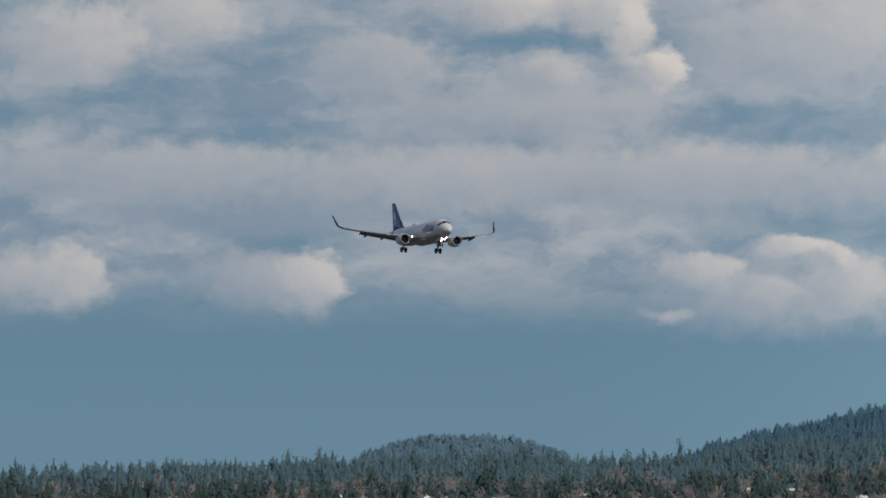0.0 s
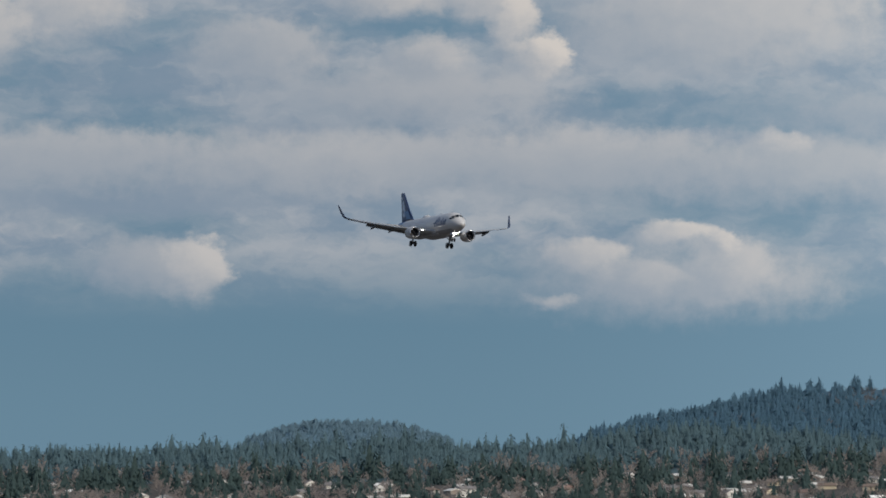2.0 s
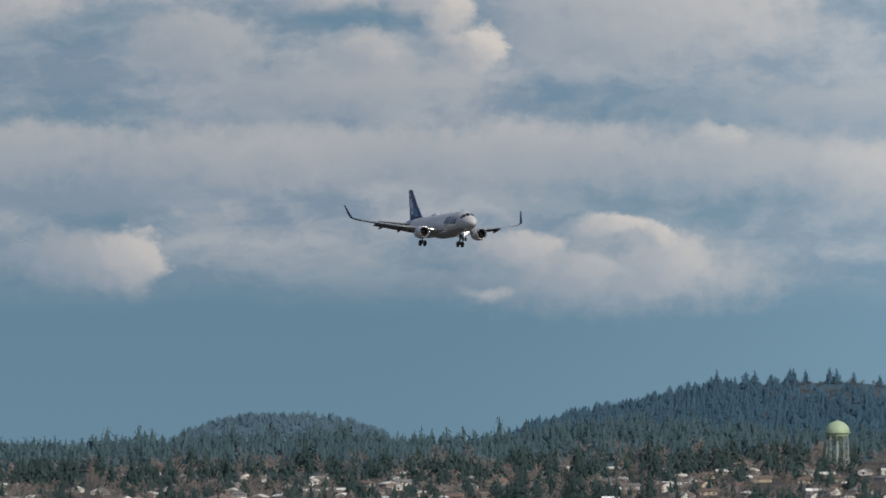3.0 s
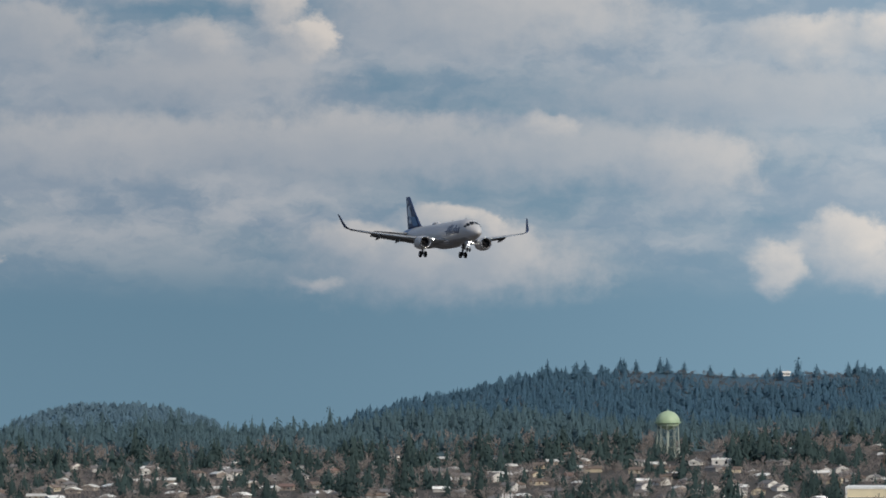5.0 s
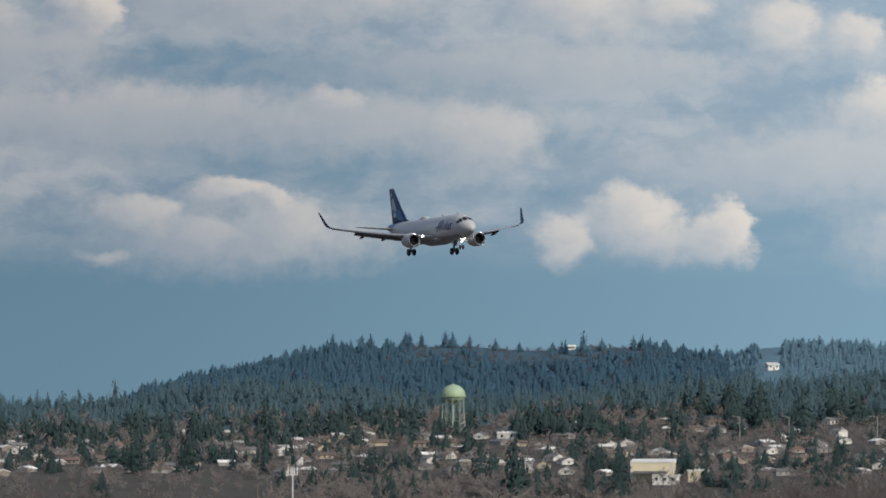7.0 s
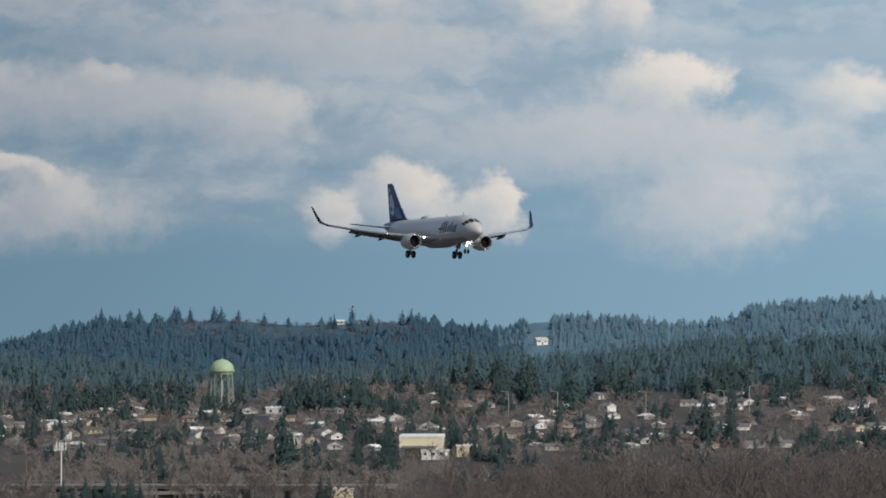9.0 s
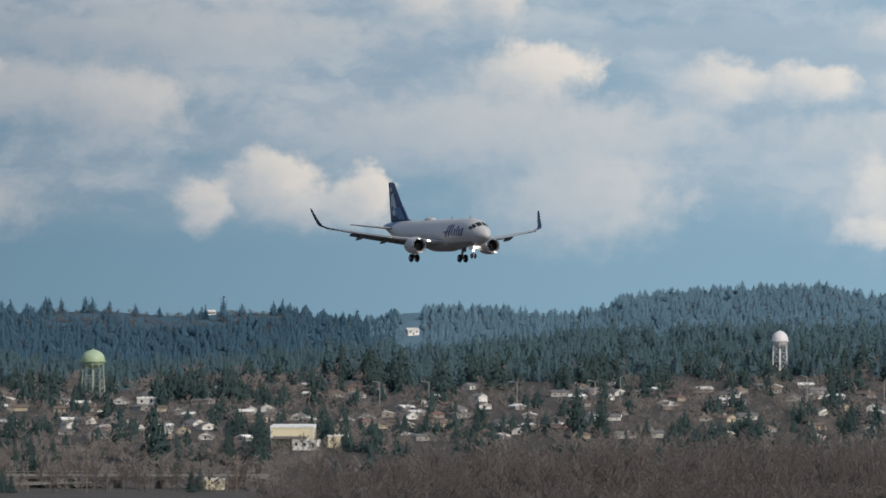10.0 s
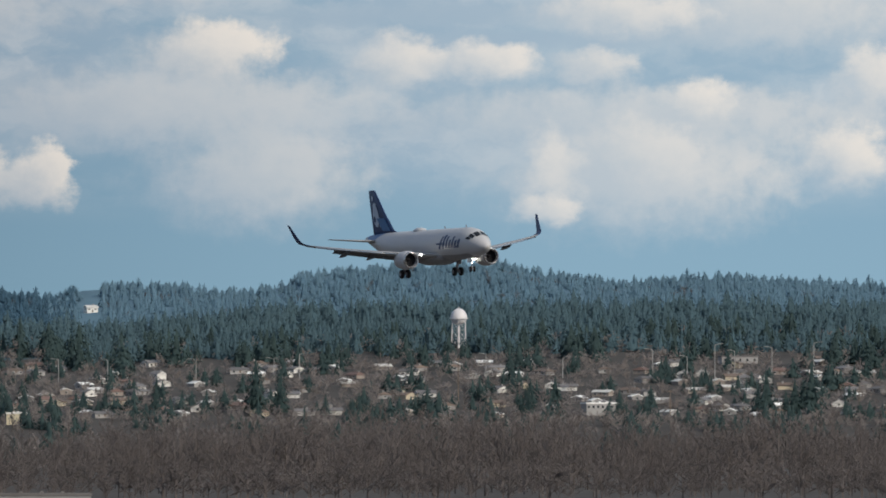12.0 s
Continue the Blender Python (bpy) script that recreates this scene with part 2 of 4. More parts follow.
def box(bm, lo, hi, m=None, bevel=0.0):
    r = bmesh.ops.create_cube(bm, size=1.0)
    size, mid = Vector(hi) - Vector(lo), (Vector(hi) + Vector(lo)) / 2
    mat = Matrix.Translation(mid) @ Matrix.Diagonal((*size, 1))
    bmesh.ops.transform(bm, matrix=(m @ mat if m else mat), verts=r["verts"])
    if bevel:
        bmesh.ops.bevel(bm, geom=list({e for v in r["verts"] for e in v.link_edges}), offset=bevel, segments=1, affect="EDGES")
    return bm


def rod(bm, a, b, r0, r1=None, n=8, caps=True):
    """A round bar from a to b."""
    a, b = Vector(a), Vector(b)
    q = (b - a).to_track_quat("Z", "Y").to_matrix().to_4x4()
    bmesh.ops.create_cone(bm, cap_ends=caps, segments=n, radius1=r0, radius2=r0 if r1 is None else r1, depth=(b - a).length, matrix=Matrix.Translation((a + b) / 2) @ q)
    return bm


def loft(bm, rings, caps=True):
    rows = [[bm.verts.new(p) for p in ring] for ring in rings]
    n = len(rows[0])
    for a, b in zip(rows, rows[1:]):
        for i in range(n):
            bm.faces.new((a[i], a[(i + 1) % n], b[(i + 1) % n], b[i]))
    if caps:
        bm.faces.new(rows[0][::-1])
        bm.faces.new(rows[-1])
    return bm


def turned(bm, profile, at, axis="X", n=28, caps=True):
    """A body of revolution: profile of (along, radius) about an axis through at."""
    rings = []
    for x, r in profile:
        ring = []
        for i in range(n):
            a = 2 * math.pi * i / n
            p = (x, r * math.cos(a), r * math.sin(a)) if axis == "X" else (r * math.cos(a), x, r * math.sin(a)) if axis == "Y" else (r * math.cos(a), r * math.sin(a), x)
            ring.append(Vector(p) + Vector(at))
        rings.append(ring)
    return loft(bm, rings, caps)


# ---- ground: flat airfield, a rising suburb, a fir ridge, wooded hills and one far hill ----
def line(u, *pairs):
    return np.interp(u, pairs[0::2], pairs[1::2])


def ridge_line(u):
    return line(u, -300, 824, 0, 822, 300, 815, 570, 805, 920, 792, 1000, 801, 1150, 806, 1250, 792, 1400, 762, 1552, 770, 1702, 783, 1902, 797, 2075, 779, 2255, 762, 2465, 760, 2695, 737, 2904, 726, 3504, 725, 3772, 730, 4200, 740)


def hill_line(u):
    return line(u, 1150, 850, 1262, 785, 1342, 763, 1422, 751, 1472, 736, 1532, 722, 1572, 711, 1700, 706, 1815, 704, 1935, 713, 2075, 707, 2155, 711, 2270, 724, 2305, 724, 2345, 708, 2434, 703, 2534, 708, 2624, 718, 2684, 708, 2744, 685, 2824, 677, 2945, 667, 3084, 668, 3164, 681, 3264, 695, 3324, 700, 3404, 692, 3464, 686, 3604, 695, 3772, 705, 4200, 720)


def far_line(u):
    return line(u, 560, 860, 640, 803, 700, 780, 760, 770, 850, 769, 930, 777, 1000, 799, 1080, 860)


def foot_line(u):
    return line(u, 0, 888, 900, 880, 1400, 868, 2000, 852, 2500, 830, 3000, 815, 3772, 812)


def height(u, d):
    """The ground's height at a bearing and a distance."""
    ridge, hill, far_hill = ridge_line(u) + 36, hill_line(u) + 12, far_line(u) + 7
    hill, far_hill = min(hill, ridge + 25), min(far_hill, max(hill, ridge) + 60)
    knots = (3250, 0.0), (3450, 1.5), (3540, rise(975, 3540)), (3640, rise(945, 3640)), (4050, rise(foot_line(u), 4050)), (4300, rise(ridge, 4300)), (4400, rise(ridge + 14, 4400)), (4680, rise(hill, 4680)), (4760, rise(hill + 30, 4760)), (4900, rise(far_hill, 4900)), (4985, rise(far_hill + 40, 4985))
    z = float(np.interp(d, [k[0] for k in knots], [k[1] for k in knots]))
    return z * float(line(u, -2500, 0.0, -400, 1.0, 4300, 1.0, 6500, 0.0))


def ground():
    rings = [0.5, 60, 200, 500, 1000, 1700, 2300, 2800, 3150, 3250, 3350, 3450, 3500, 3540, 3590, 3640, 3740, 3840, 3940, 4050, 4130, 4220, 4300, 4350, 4400, 4470, 4540, 4610, 4680, 4720, 4760, 4830, 4900, 4985, 7000, 12000]
    near = [float(u) for u in np.arange(-400, 4301, 25)]
    around = 2 * math.pi / ARC
    wide = [float(u) for u in np.linspace(4300, around - 400, 120)][1:-1]
    us = near + wide
    bm = bmesh.new()
    rows = []
    for d in rings:
        row = []
        for u in us:
            x, y = place_at(u, d)
            z = height(u if u < around / 2 else u - around, min(d, 4985))
            if d > 4985:
                z *= max(0.0, 1 - (d - 4985) / 4000)
            z += 0.25 * noise.noise((x * 0.02, y * 0.02, 0)) if d > 100 else 0
            row.append(bm.verts.new((x, y, z)))
        rows.append(row)
    for a, b in zip(rows, rows[1:]):
        for i in range(len(us)):
            j = (i + 1) % len(us)
            bm.faces.new((a[i], b[i], b[j], a[j]))
    bm.faces.new(rows[0][::-1])
    for f in bm.faces:
        mid = f.calc_center_median()
        d, u = mid.to_2d().length, 784 + math.atan2(mid.x, mid.y) / ARC
        # floors beyond the suburb take the colours with haze painted in
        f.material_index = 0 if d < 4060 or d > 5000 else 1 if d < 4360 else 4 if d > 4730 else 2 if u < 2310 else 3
    ob = part("ground", bm, GRASS, smooth=True)
    for m in (HAZY_RIDGE_FLOOR, HAZY_HILL_FLOOR, HAZY_NEXT_FLOOR, HAZY_FAR_FLOOR):
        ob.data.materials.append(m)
    return tagged(ob, "brown winter grass and scrub rising to wooded hills", "ground", kind="structure")


ground()


# ---- trees ----
def conifer_shape(rng, sprays=110, size=0.09, width=0.28):
    """A fir one unit high: many small hanging sprays over a slim core, in uneven tiers. Returns points and triangles."""
    pts, tris = [], []
    tiers, turn, bend = rng.uniform(5, 8), rng.uniform(0, 6.28), rng.uniform(0.45, 0.8)
    for _ in range(sprays):
        f = 1 - math.sqrt(rng.random())
        z, a = 0.06 + 0.9 * f, rng.uniform(0, 6.28)
        tier = 1 + 0.22 * math.sin(z * tiers * 6.28 + turn) + 0.18 * math.sin(2 * a + turn + 5 * z)
        r = width * (1 - f) ** bend * tier * rng.uniform(0.6, 1.08) + 0.006
        s = size * rng.uniform(0.6, 1.3) * (1.1 - 0.5 * f)
        c, n = math.cos(a), math.sin(a)
        q, o = max(0.0, r - 0.35 * s), r + 0.35 * s
        w1, w2 = s * rng.uniform(0.35, 0.75), s * rng.uniform(0.35, 0.75)
        i = len(pts)
        pts += [(c * q, n * q, z + s * 0.8), (c * o - n * w1, n * o + c * w1, z - s * rng.uniform(0.1, 0.6)), (c * o + n * w2, n * o - c * w2, z - s * rng.uniform(0.1, 0.6))]
        tris += [(i, i + 1, i + 2)]
    i = len(pts)
    pts += [(width * 0.55 * math.cos(k * 1.2566), width * 0.55 * math.sin(k * 1.2566), 0.08) for k in range(5)] + [(0, 0, 0.97)]
    tris += [(i + k, i + (k + 1) % 5, i + 5) for k in range(5)]
    return np.array(pts), np.array(tris)


def trunk_shape(bulk=0.014, top=0.9):
    pts = [(bulk * math.cos(a), bulk * math.sin(a), -0.03) for a in (0, 2.1, 4.2)] + [(0, 0, top)]
    return np.array(pts), np.array([(0, 1, 3), (1, 2, 3), (2, 0, 3)])


def bare_shape(rng, twigs=220, spread=0.32, low=0.15, bulk=1.0, reach=1.0):
    """A leafless tree one unit high: a forked trunk, limbs and many thin upswept twigs."""
    pts, tris = [], []

    def sliver(p, q, w):
        p, q = np.array(p), np.array(q)
        side = np.cross(q - p, (rng.uniform(-1, 1), rng.uniform(-1, 1), 0.2))
        side = side / (np.linalg.norm(side) + 1e-6) * w
        i = len(pts)
        pts.extend((p - side, p + side, q))
        tris.append((i, i + 1, i + 2))

    sliver((0, 0, -0.03), (0, 0, 0.8), 0.016)
    sliver((0, 0, -0.03), (0.01, 0.01, 0.75), 0.014)
    limbs = []
    for _ in range(11):
        z, a = rng.uniform(low, 0.5), rng.uniform(0, 6.28)
        up = rng.uniform(0.12, 0.5)
        r = spread * rng.uniform(0.45, 1.0) * math.sqrt(max(0.1, 1 - ((z + up - 0.5) / 0.55) ** 2))
        p, q = (0, 0, z), (r * math.cos(a), r * math.sin(a), min(z + up, 0.95))
        limbs.append((p, q))
        sliver(p, q, 0.008)
    for _ in range(twigs):
        p, q = limbs[rng.randrange(len(limbs))]
        f = rng.uniform(0.3, 1.0)
        s = [p[k] + f * (q[k] - p[k]) for k in range(3)]
        a, ln = rng.uniform(0, 6.28), reach * rng.uniform(0.06, 0.2)
        e = (s[0] + ln * 0.6 * math.cos(a), s[1] + ln * 0.6 * math.sin(a), min(s[2] + ln * rng.uniform(0.1, 1.0), 1.0))
        sliver(s, e, bulk * rng.uniform(0.004, 0.009))
    return np.array(pts), np.array(tris)


def raw_mesh(name, pts, tris, mats, index=None):
    me = bpy.data.meshes.new(name)
    me.vertices.add(len(pts))
    me.vertices.foreach_set("co", np.asarray(pts, np.float32).ravel())
    me.loops.add(len(tris) * 3)
    me.loops.foreach_set("vertex_index", np.asarray(tris, np.int32).ravel())
    me.polygons.add(len(tris))
    me.polygons.foreach_set("loop_start", np.arange(0, len(tris) * 3, 3, dtype=np.int32))
    for m in mats:
        me.materials.append(m)
    if index is not None:
        me.polygons.foreach_set("material_index", np.asarray(index, np.int32))
    me.update(calc_edges=True)
    me.validate()
    return me


def wood(name, shapes, spots, mat, label, category, rng):
    """A wood of many trees in one mesh: spots of (x, y, z, high, wide)."""
    spots = np.array(spots)
    pick = np.array([rng.randrange(len(shapes)) for _ in spots])
    angle = np.array([rng.uniform(0, 6.28) for _ in spots])
    all_pts, all_tris, base = [], [], 0
    for k, (pts, tris) in enumerate(shapes):
        s, a = spots[pick == k], angle[pick == k]
        if not len(s):
            continue
        c, n = np.cos(a)[:, None], np.sin(a)[:, None]
        px, py, pz = pts[:, 0][None], pts[:, 1][None], pts[:, 2][None]
        w, h = (s[:, 3] * s[:, 4])[:, None], s[:, 3][:, None]
        x, y, z = (c * px - n * py) * w + s[:, :1], (n * px + c * py) * w + s[:, 1:2], pz * h + s[:, 2:3]
        all_pts.append(np.stack([x, y, z], -1).reshape(-1, 3))
        off = base + np.arange(len(s))[:, None, None] * len(pts)
        all_tris.append((tris[None] + off).reshape(-1, 3))
        base += len(s) * len(pts)
    ob = new(name, raw_mesh(name, np.concatenate(all_pts), np.concatenate(all_tris), [mat]))
    return tagged(ob, label, category, kind="stuff")


def spot(u, d, high, wide=1.0, sink=0.0):
    x, y = place_at(u, d)
    return (x, y, height(u, d) - sink, high, wide)


rng = random.Random(7)
FIRS = [conifer_shape(rng, 115, 0.09, rng.uniform(0.22, 0.36)) for _ in range(8)]
SMALL_FIRS = [conifer_shape(rng, 64, 0.115, rng.uniform(0.24, 0.38)) for _ in range(6)]
BARES = [bare_shape(rng, 250, rng.uniform(0.36, 0.5), 0.08, 2.0, 0.8) for _ in range(6)]
SCRUBS = [bare_shape(rng, 560, rng.uniform(0.3, 0.48), 0.06, 0.7, 0.6) for _ in range(6)]
# sight lines kept open: bearing, half width, distance, height of what must show above the trees before it
OPEN = [(1801, 20, 3990, 832), (3016, 17, 4030, 800), (2155, 46, 3600, 945), (1896, 22, 3900, 872), (2365, 20, 4700, 764), (2010, 14, 4650, 716)]


def hides(u, d, high):
    v = 961 - (height(u, d) + high - EYE) / d / ARC
    return any(abs(u - a) < w and d < far_off and v < top for a, w, far_off, top in OPEN)


def clump(u, d, size=0.011):
    return noise.noise((u * size, d * 0.02, 3.0))


def scatter(count, u0, u1, d0, d1, h0, h1, wide=1.0, sink=0.4, want=None, tall=0.08):
    out = []
    while len(out) < count:
        u, d = rng.uniform(u0, u1), rng.uniform(d0, d1)
        h = rng.uniform(h0, h1) * (1.3 if rng.random() < tall else 1)
        if (want is None or want(u, d)) and not hides(u, d, h):
            out.append(spot(u, d, h, wide * rng.uniform(0.85, 1.2), sink))
    return out


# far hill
wood("far_hill_forest", SMALL_FIRS, scatter(900, 620, 1015, 4850, 4905, 2.2, 4.2, 1.2), HAZY_FAR_FIR, "fir forest on a far rounded hill, blue haze painted in", "forest", rng)
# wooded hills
wood("hill_forest", SMALL_FIRS, scatter(3000, 1120, 2335, 4420, 4680, 4.0, 6.6, 1.05, want=lambda u, d: not (1730 < u < 2140 and d > 4610 and clump(u, d, 0.013) > -0.12)), HAZY_HILL_FIR, "dense fir forest on the nearer hill, blue haze painted in", "forest", rng)
wood("next_hill_forest", SMALL_FIRS, scatter(4000, 2290, 3950, 4420, 4690, 3.4, 6.0, 1.1), HAZY_NEXT_FIR, "fir forest covering the farther hills, blue haze painted in", "forest", rng)
wood("hill_bare_trees", BARES, scatter(520, 1700, 2170, 4590, 4690, 1.8, 3.4, 1.3) + scatter(260, 1200, 3700, 4430, 4650, 3.0, 5.0, 1.1, want=lambda u, d: clump(u, d, 0.02) > 0.2), HAZY_HILL_TWIG, "leafless trees in hill forest gaps, greyed by painted haze", "trees", rng)
# fir ridge behind the suburb
spots = scatter(1150, -150, 1300, 4085, 4325, 7.0, 11.2, 1.0, 0.6) + scatter(2000, 1300, 3950, 4085, 4325, 6.5, 11.0, 1.0, 0.6) + scatter(700, 2300, 3950, 3990, 4110, 6.0, 9.5, 1.1, 0.6)
for u, h in ((1203, 16.5), (922, 15.0), (936, 14.5), (1065, 13), (1250, 13.5), (576, 12), (116, 12)):
    spots.append(spot(u, 4310, h, 0.85, 0.5))
wood("ridge_forest", FIRS, spots, HAZY_RIDGE_FIR, "fir forest on the ridge behind the houses, haze painted in", "forest", rng)
# firs on the top of the hill
spots = [spot(2031, 4650, 12.5, 0.95, 0.3), spot(2000, 4660, 7.5), spot(1993, 4660, 6.5), spot(1588, 4680, 8.5), spot(1723, 4680, 8.0), spot(1717, 4680, 8.4), spot(2064, 4665, 7.0, 1.2), spot(1876, 4670, 6.5, 1.2), spot(1745, 4675, 8.0), spot(1788, 4675, 8.5, 1.1), spot(1800, 4675, 8.0, 1.1), spot(1830, 4672, 7.0), spot(1918, 4675, 5.5), spot(2120, 4672, 8.0), spot(2136, 4672, 9.0, 0.9), spot(2150, 4672, 7.5), spot(2176, 4672, 7.0), spot(1640, 4675, 7.5), spot(1655, 4675, 8.0)]
wood("hilltop_firs", FIRS, spots, HAZY_HILL_FIR, "single tall firs on the hilltop, blue haze painted in", "trees", rng)
# leafless trees and firs among the houses
wood("bare_trees", BARES, scatter(1450, -100, 2300, 3560, 4100, 3.2, 7.0, 1.25, want=lambda u, d: clump(u, d) > -0.35) + scatter(1250, 2300, 3900, 3560, 3980, 3.0, 6.2, 1.3), TWIG, "leafless brown trees scattered among the houses", "trees", rng)
wood("ridge_foot_bare_trees", BARES, scatter(280, -100, 2300, 4030, 4140, 5.5, 9.5, 1.1, want=lambda u, d: clump(u, d, 0.02) > 0.0) + scatter(110, 2300, 3900, 4000, 4090, 4.5, 7.0, 1.1, want=lambda u, d: clump(u, d, 0.02) > 0.05), TWIG, "leafless brown trees along the foot of the fir ridge", "trees", rng)
wood("low_shrubs", BARES, scatter(700, -100, 3900, 3500, 4080, 1.4, 3.0, 1.8) + scatter(800, -100, 3900, 3310, 3620, 3.5, 7.5, 1.2) + scatter(300, 1440, 2220, 3465, 3560, 4, 8, 1.2), TWIG, "low brown garden shrubs among the houses", "shrubs", rng)
wood("suburb_firs", FIRS, scatter(620, -100, 3900, 3900, 4090, 6.0, 13.0, 1.1, want=lambda u, d: clump(u, d + 900) > -0.02) + scatter(420, -100, 3900, 3680, 3900, 4.0, 9.5, 1.15, want=lambda u, d: clump(u, d + 900) > 0.1) + scatter(330, 1500, 3900, 3480, 3700, 4.0, 9.0, 1.2, want=lambda u, d: clump(u, d + 300) > 0.08), NEAR_FIR, "dark green firs in groups among the houses", "trees", rng)


def scrub_line(u):
    return float(line(u, -200, 975, 300, 965, 900, 952, 1450, 965, 1520, 1040, 2060, 1040, 2130, 1000, 2215, 950, 2515, 930, 2815, 925, 3083, 912, 3304, 945, 3554, 925, 3900, 935))


spots = []
while len(spots) < 1180:
    u, d = rng.uniform(-100, 3900), rng.uniform(2330, 3250)
    h = rise(scrub_line(u) + 26 * noise.noise((u * 0.013, d * 0.004, 0)) + 14 * noise.noise((u * 0.04, 5, 0)) + rng.uniform(-8, 70), d)
    if h > 4:
        spots.append(spot(u, d, h, rng.uniform(0.75, 1.1)))
for _ in range(380):
    u, d = rng.uniform(2100, 3900), rng.uniform(1990, 2330)
    spots.append(spot(u, d, max(2.5, rise(rng.uniform(1000, 1060), d)), rng.uniform(1.3, 2.1)))
wood("bare_woods", SCRUBS, spots, SCRUB, "dense leafless brown woodland in front of the suburb", "woods", rng)


def tree(name, crown, mat, label, category, bulk):
    """One tree one metre high, as a thing with trunk and crown."""
    top = tagged(new(name), label, category)
    for nm, shape, m in (("trunk", trunk_shape(bulk, 0.85), BARK), ("crown", crown, mat)):
        ob = new(nm, raw_mesh(nm, *shape, [m]))
        ob.parent = top
    return top


# single large trees that stand out, each a thing of its own
def tall_fir(u, d, high, wide=1.0, k=[0]):
    """A tall fir with a lower one close beside it."""
    for du, share in ((0, 1.0), (8 + 5 * wide, 0.72)) if wide > 1.15 else ((0, 1.0),):
        k[0] += 1
        t = tree("fir_tree", conifer_shape(random.Random(k[0]), 620, 0.042, 0.19 * wide), NEAR_FIR, "tall dark green fir standing among the houses", "tree", 0.014)
        t["group"] = "tall firs of the suburb"
        x, y = place_at(u + du * (-1) ** k[0], d + du)
        t.scale = (high * share,) * 3
        t.location, t.rotation_euler = (x, y, height(u, d) - 0.2), (0, 0, k[0])


def tall_bare(u, d, high, k=[100]):
    k[0] += 1
    t = tree("bare_tree", bare_shape(random.Random(k[0]), 900, 0.34, 0.12, 0.5, 0.6), SCRUB, "leafless brown tree with fine upswept twigs", "tree", 0.016)
    t["group"] = "bare trees of the near wood"
    x, y = place_at(u, d)
    t.scale = (high, high, high)
    t.location, t.rotation_euler = (x, y, height(u, d) - 0.1), (0, 0, k[0])


for u, v, base, wide in ((1910, 868, 985, 1.3), (2040, 910, 990, 1.1), (2055, 880, 930, 1.3), (2100, 890, 985, 1.2), (2657, 828, 905, 1.0), (2700, 850, 900, 1.0), (1690, 930, 995, 1.5), (1730, 935, 1000, 1.6), (1470, 870, 950, 1.3), (1240, 860, 930, 1.5), (1335, 855, 950, 1.2), (1180, 930, 985, 1.6)):
    d = 3520 if base > 960 else 3660
    tall_fir(u, d, max(4, rise(v, d) - height(u, d)), wide)
for u, v, wide in ((2880, 905, 1.2), (2960, 880, 1.3), (3140, 880, 1.2), (3300, 890, 1.5), (3560, 850, 1.3), (3640, 840, 1.3), (3610, 870, 1.5), (3715, 930, 1.2), (2780, 900, 1.4), (2840, 895, 1.5), (2310, 950, 1.3), (2390, 890, 1.0), (2340, 905, 1.2), (2480, 880, 1.2), (2160, 960, 1.3), (640, 895, 1.4), (870, 890, 1.4), (430, 880, 1.4), (1090, 895, 1.3), (1620, 900, 1.2), (1655, 915, 1.3)):
    tall_fir(u, 3655, max(4, rise(v, 3655) - height(u, 3655)), wide)
for u, d, wide in ((1520, 3300, 1.6), (1560, 3290, 1.9), (1600, 3300, 1.9), (1640, 3290, 1.6), (1990, 3330, 1.0), (2230, 3280, 1.1), (1975, 3300, 1.0), (2228, 3260, 1.2)):
    tall_fir(u, d, rise(line(u, 1500, 1000, 1600, 985, 1640, 990, 1990, 990, 2230, 975), d), wide)
more = random.Random(11)
for u, high in ((2150, 8.5), (2172, 9.5), (2188, 7.5), (2226, 8.0), (2130, 6.5)):
    tall_bare(u, 3560, high)
for i in range(90):
    u = more.uniform(2150, 3850)
    d = more.uniform(2330, 2520)
    tall_bare(u, d, rise(scrub_line(u) + more.uniform(15, 70), d))
for i in range(40):
    u, d = more.uniform(1480, 2200), more.uniform(3290, 3440)
    tall_bare(u, d, more.uniform(7, 13))


# ---- the airliner: x ahead, y to its left, z up; the nose lies 17 m ahead of the origin ----
BODY = ((0, -0.55, 0.03, 0.03), (0.12, -0.54, 0.3, 0.28), (0.5, -0.48, 0.64, 0.6), (1.0, -0.40, 0.94, 0.9), (1.7, -0.28, 1.25, 1.22), (2.5, -0.13, 1.52, 1.54), (3.5, -0.04, 1.75, 1.84), (4.8, 0, 1.91, 2.02), (6, 0, 1.975, 2.07), (12, 0, 1.975, 2.07), (18, 0, 1.975, 2.07), (25, 0, 1.975, 2.07), (27.5, 0.12, 1.9, 1.94), (30, 0.42, 1.62, 1.62), (32.5, 0.75, 1.25, 1.23), (35, 1.08, 0.78, 0.8), (36.8, 1.3, 0.4, 0.43), (37.5, 1.36, 0.2, 0.24))


def skin(back, theta, proud=0.0):
    """A point of the fuselage: metres behind the nose, degrees from the top towards its left side."""
    z, w, h = (float(np.interp(back, [b[0] for b in BODY], [b[k] for b in BODY])) for k in (1, 2, 3))
    a = radians(theta)
    return Vector((17 - back, (w + proud) * math.sin(a), z + (h + proud) * math.cos(a)))


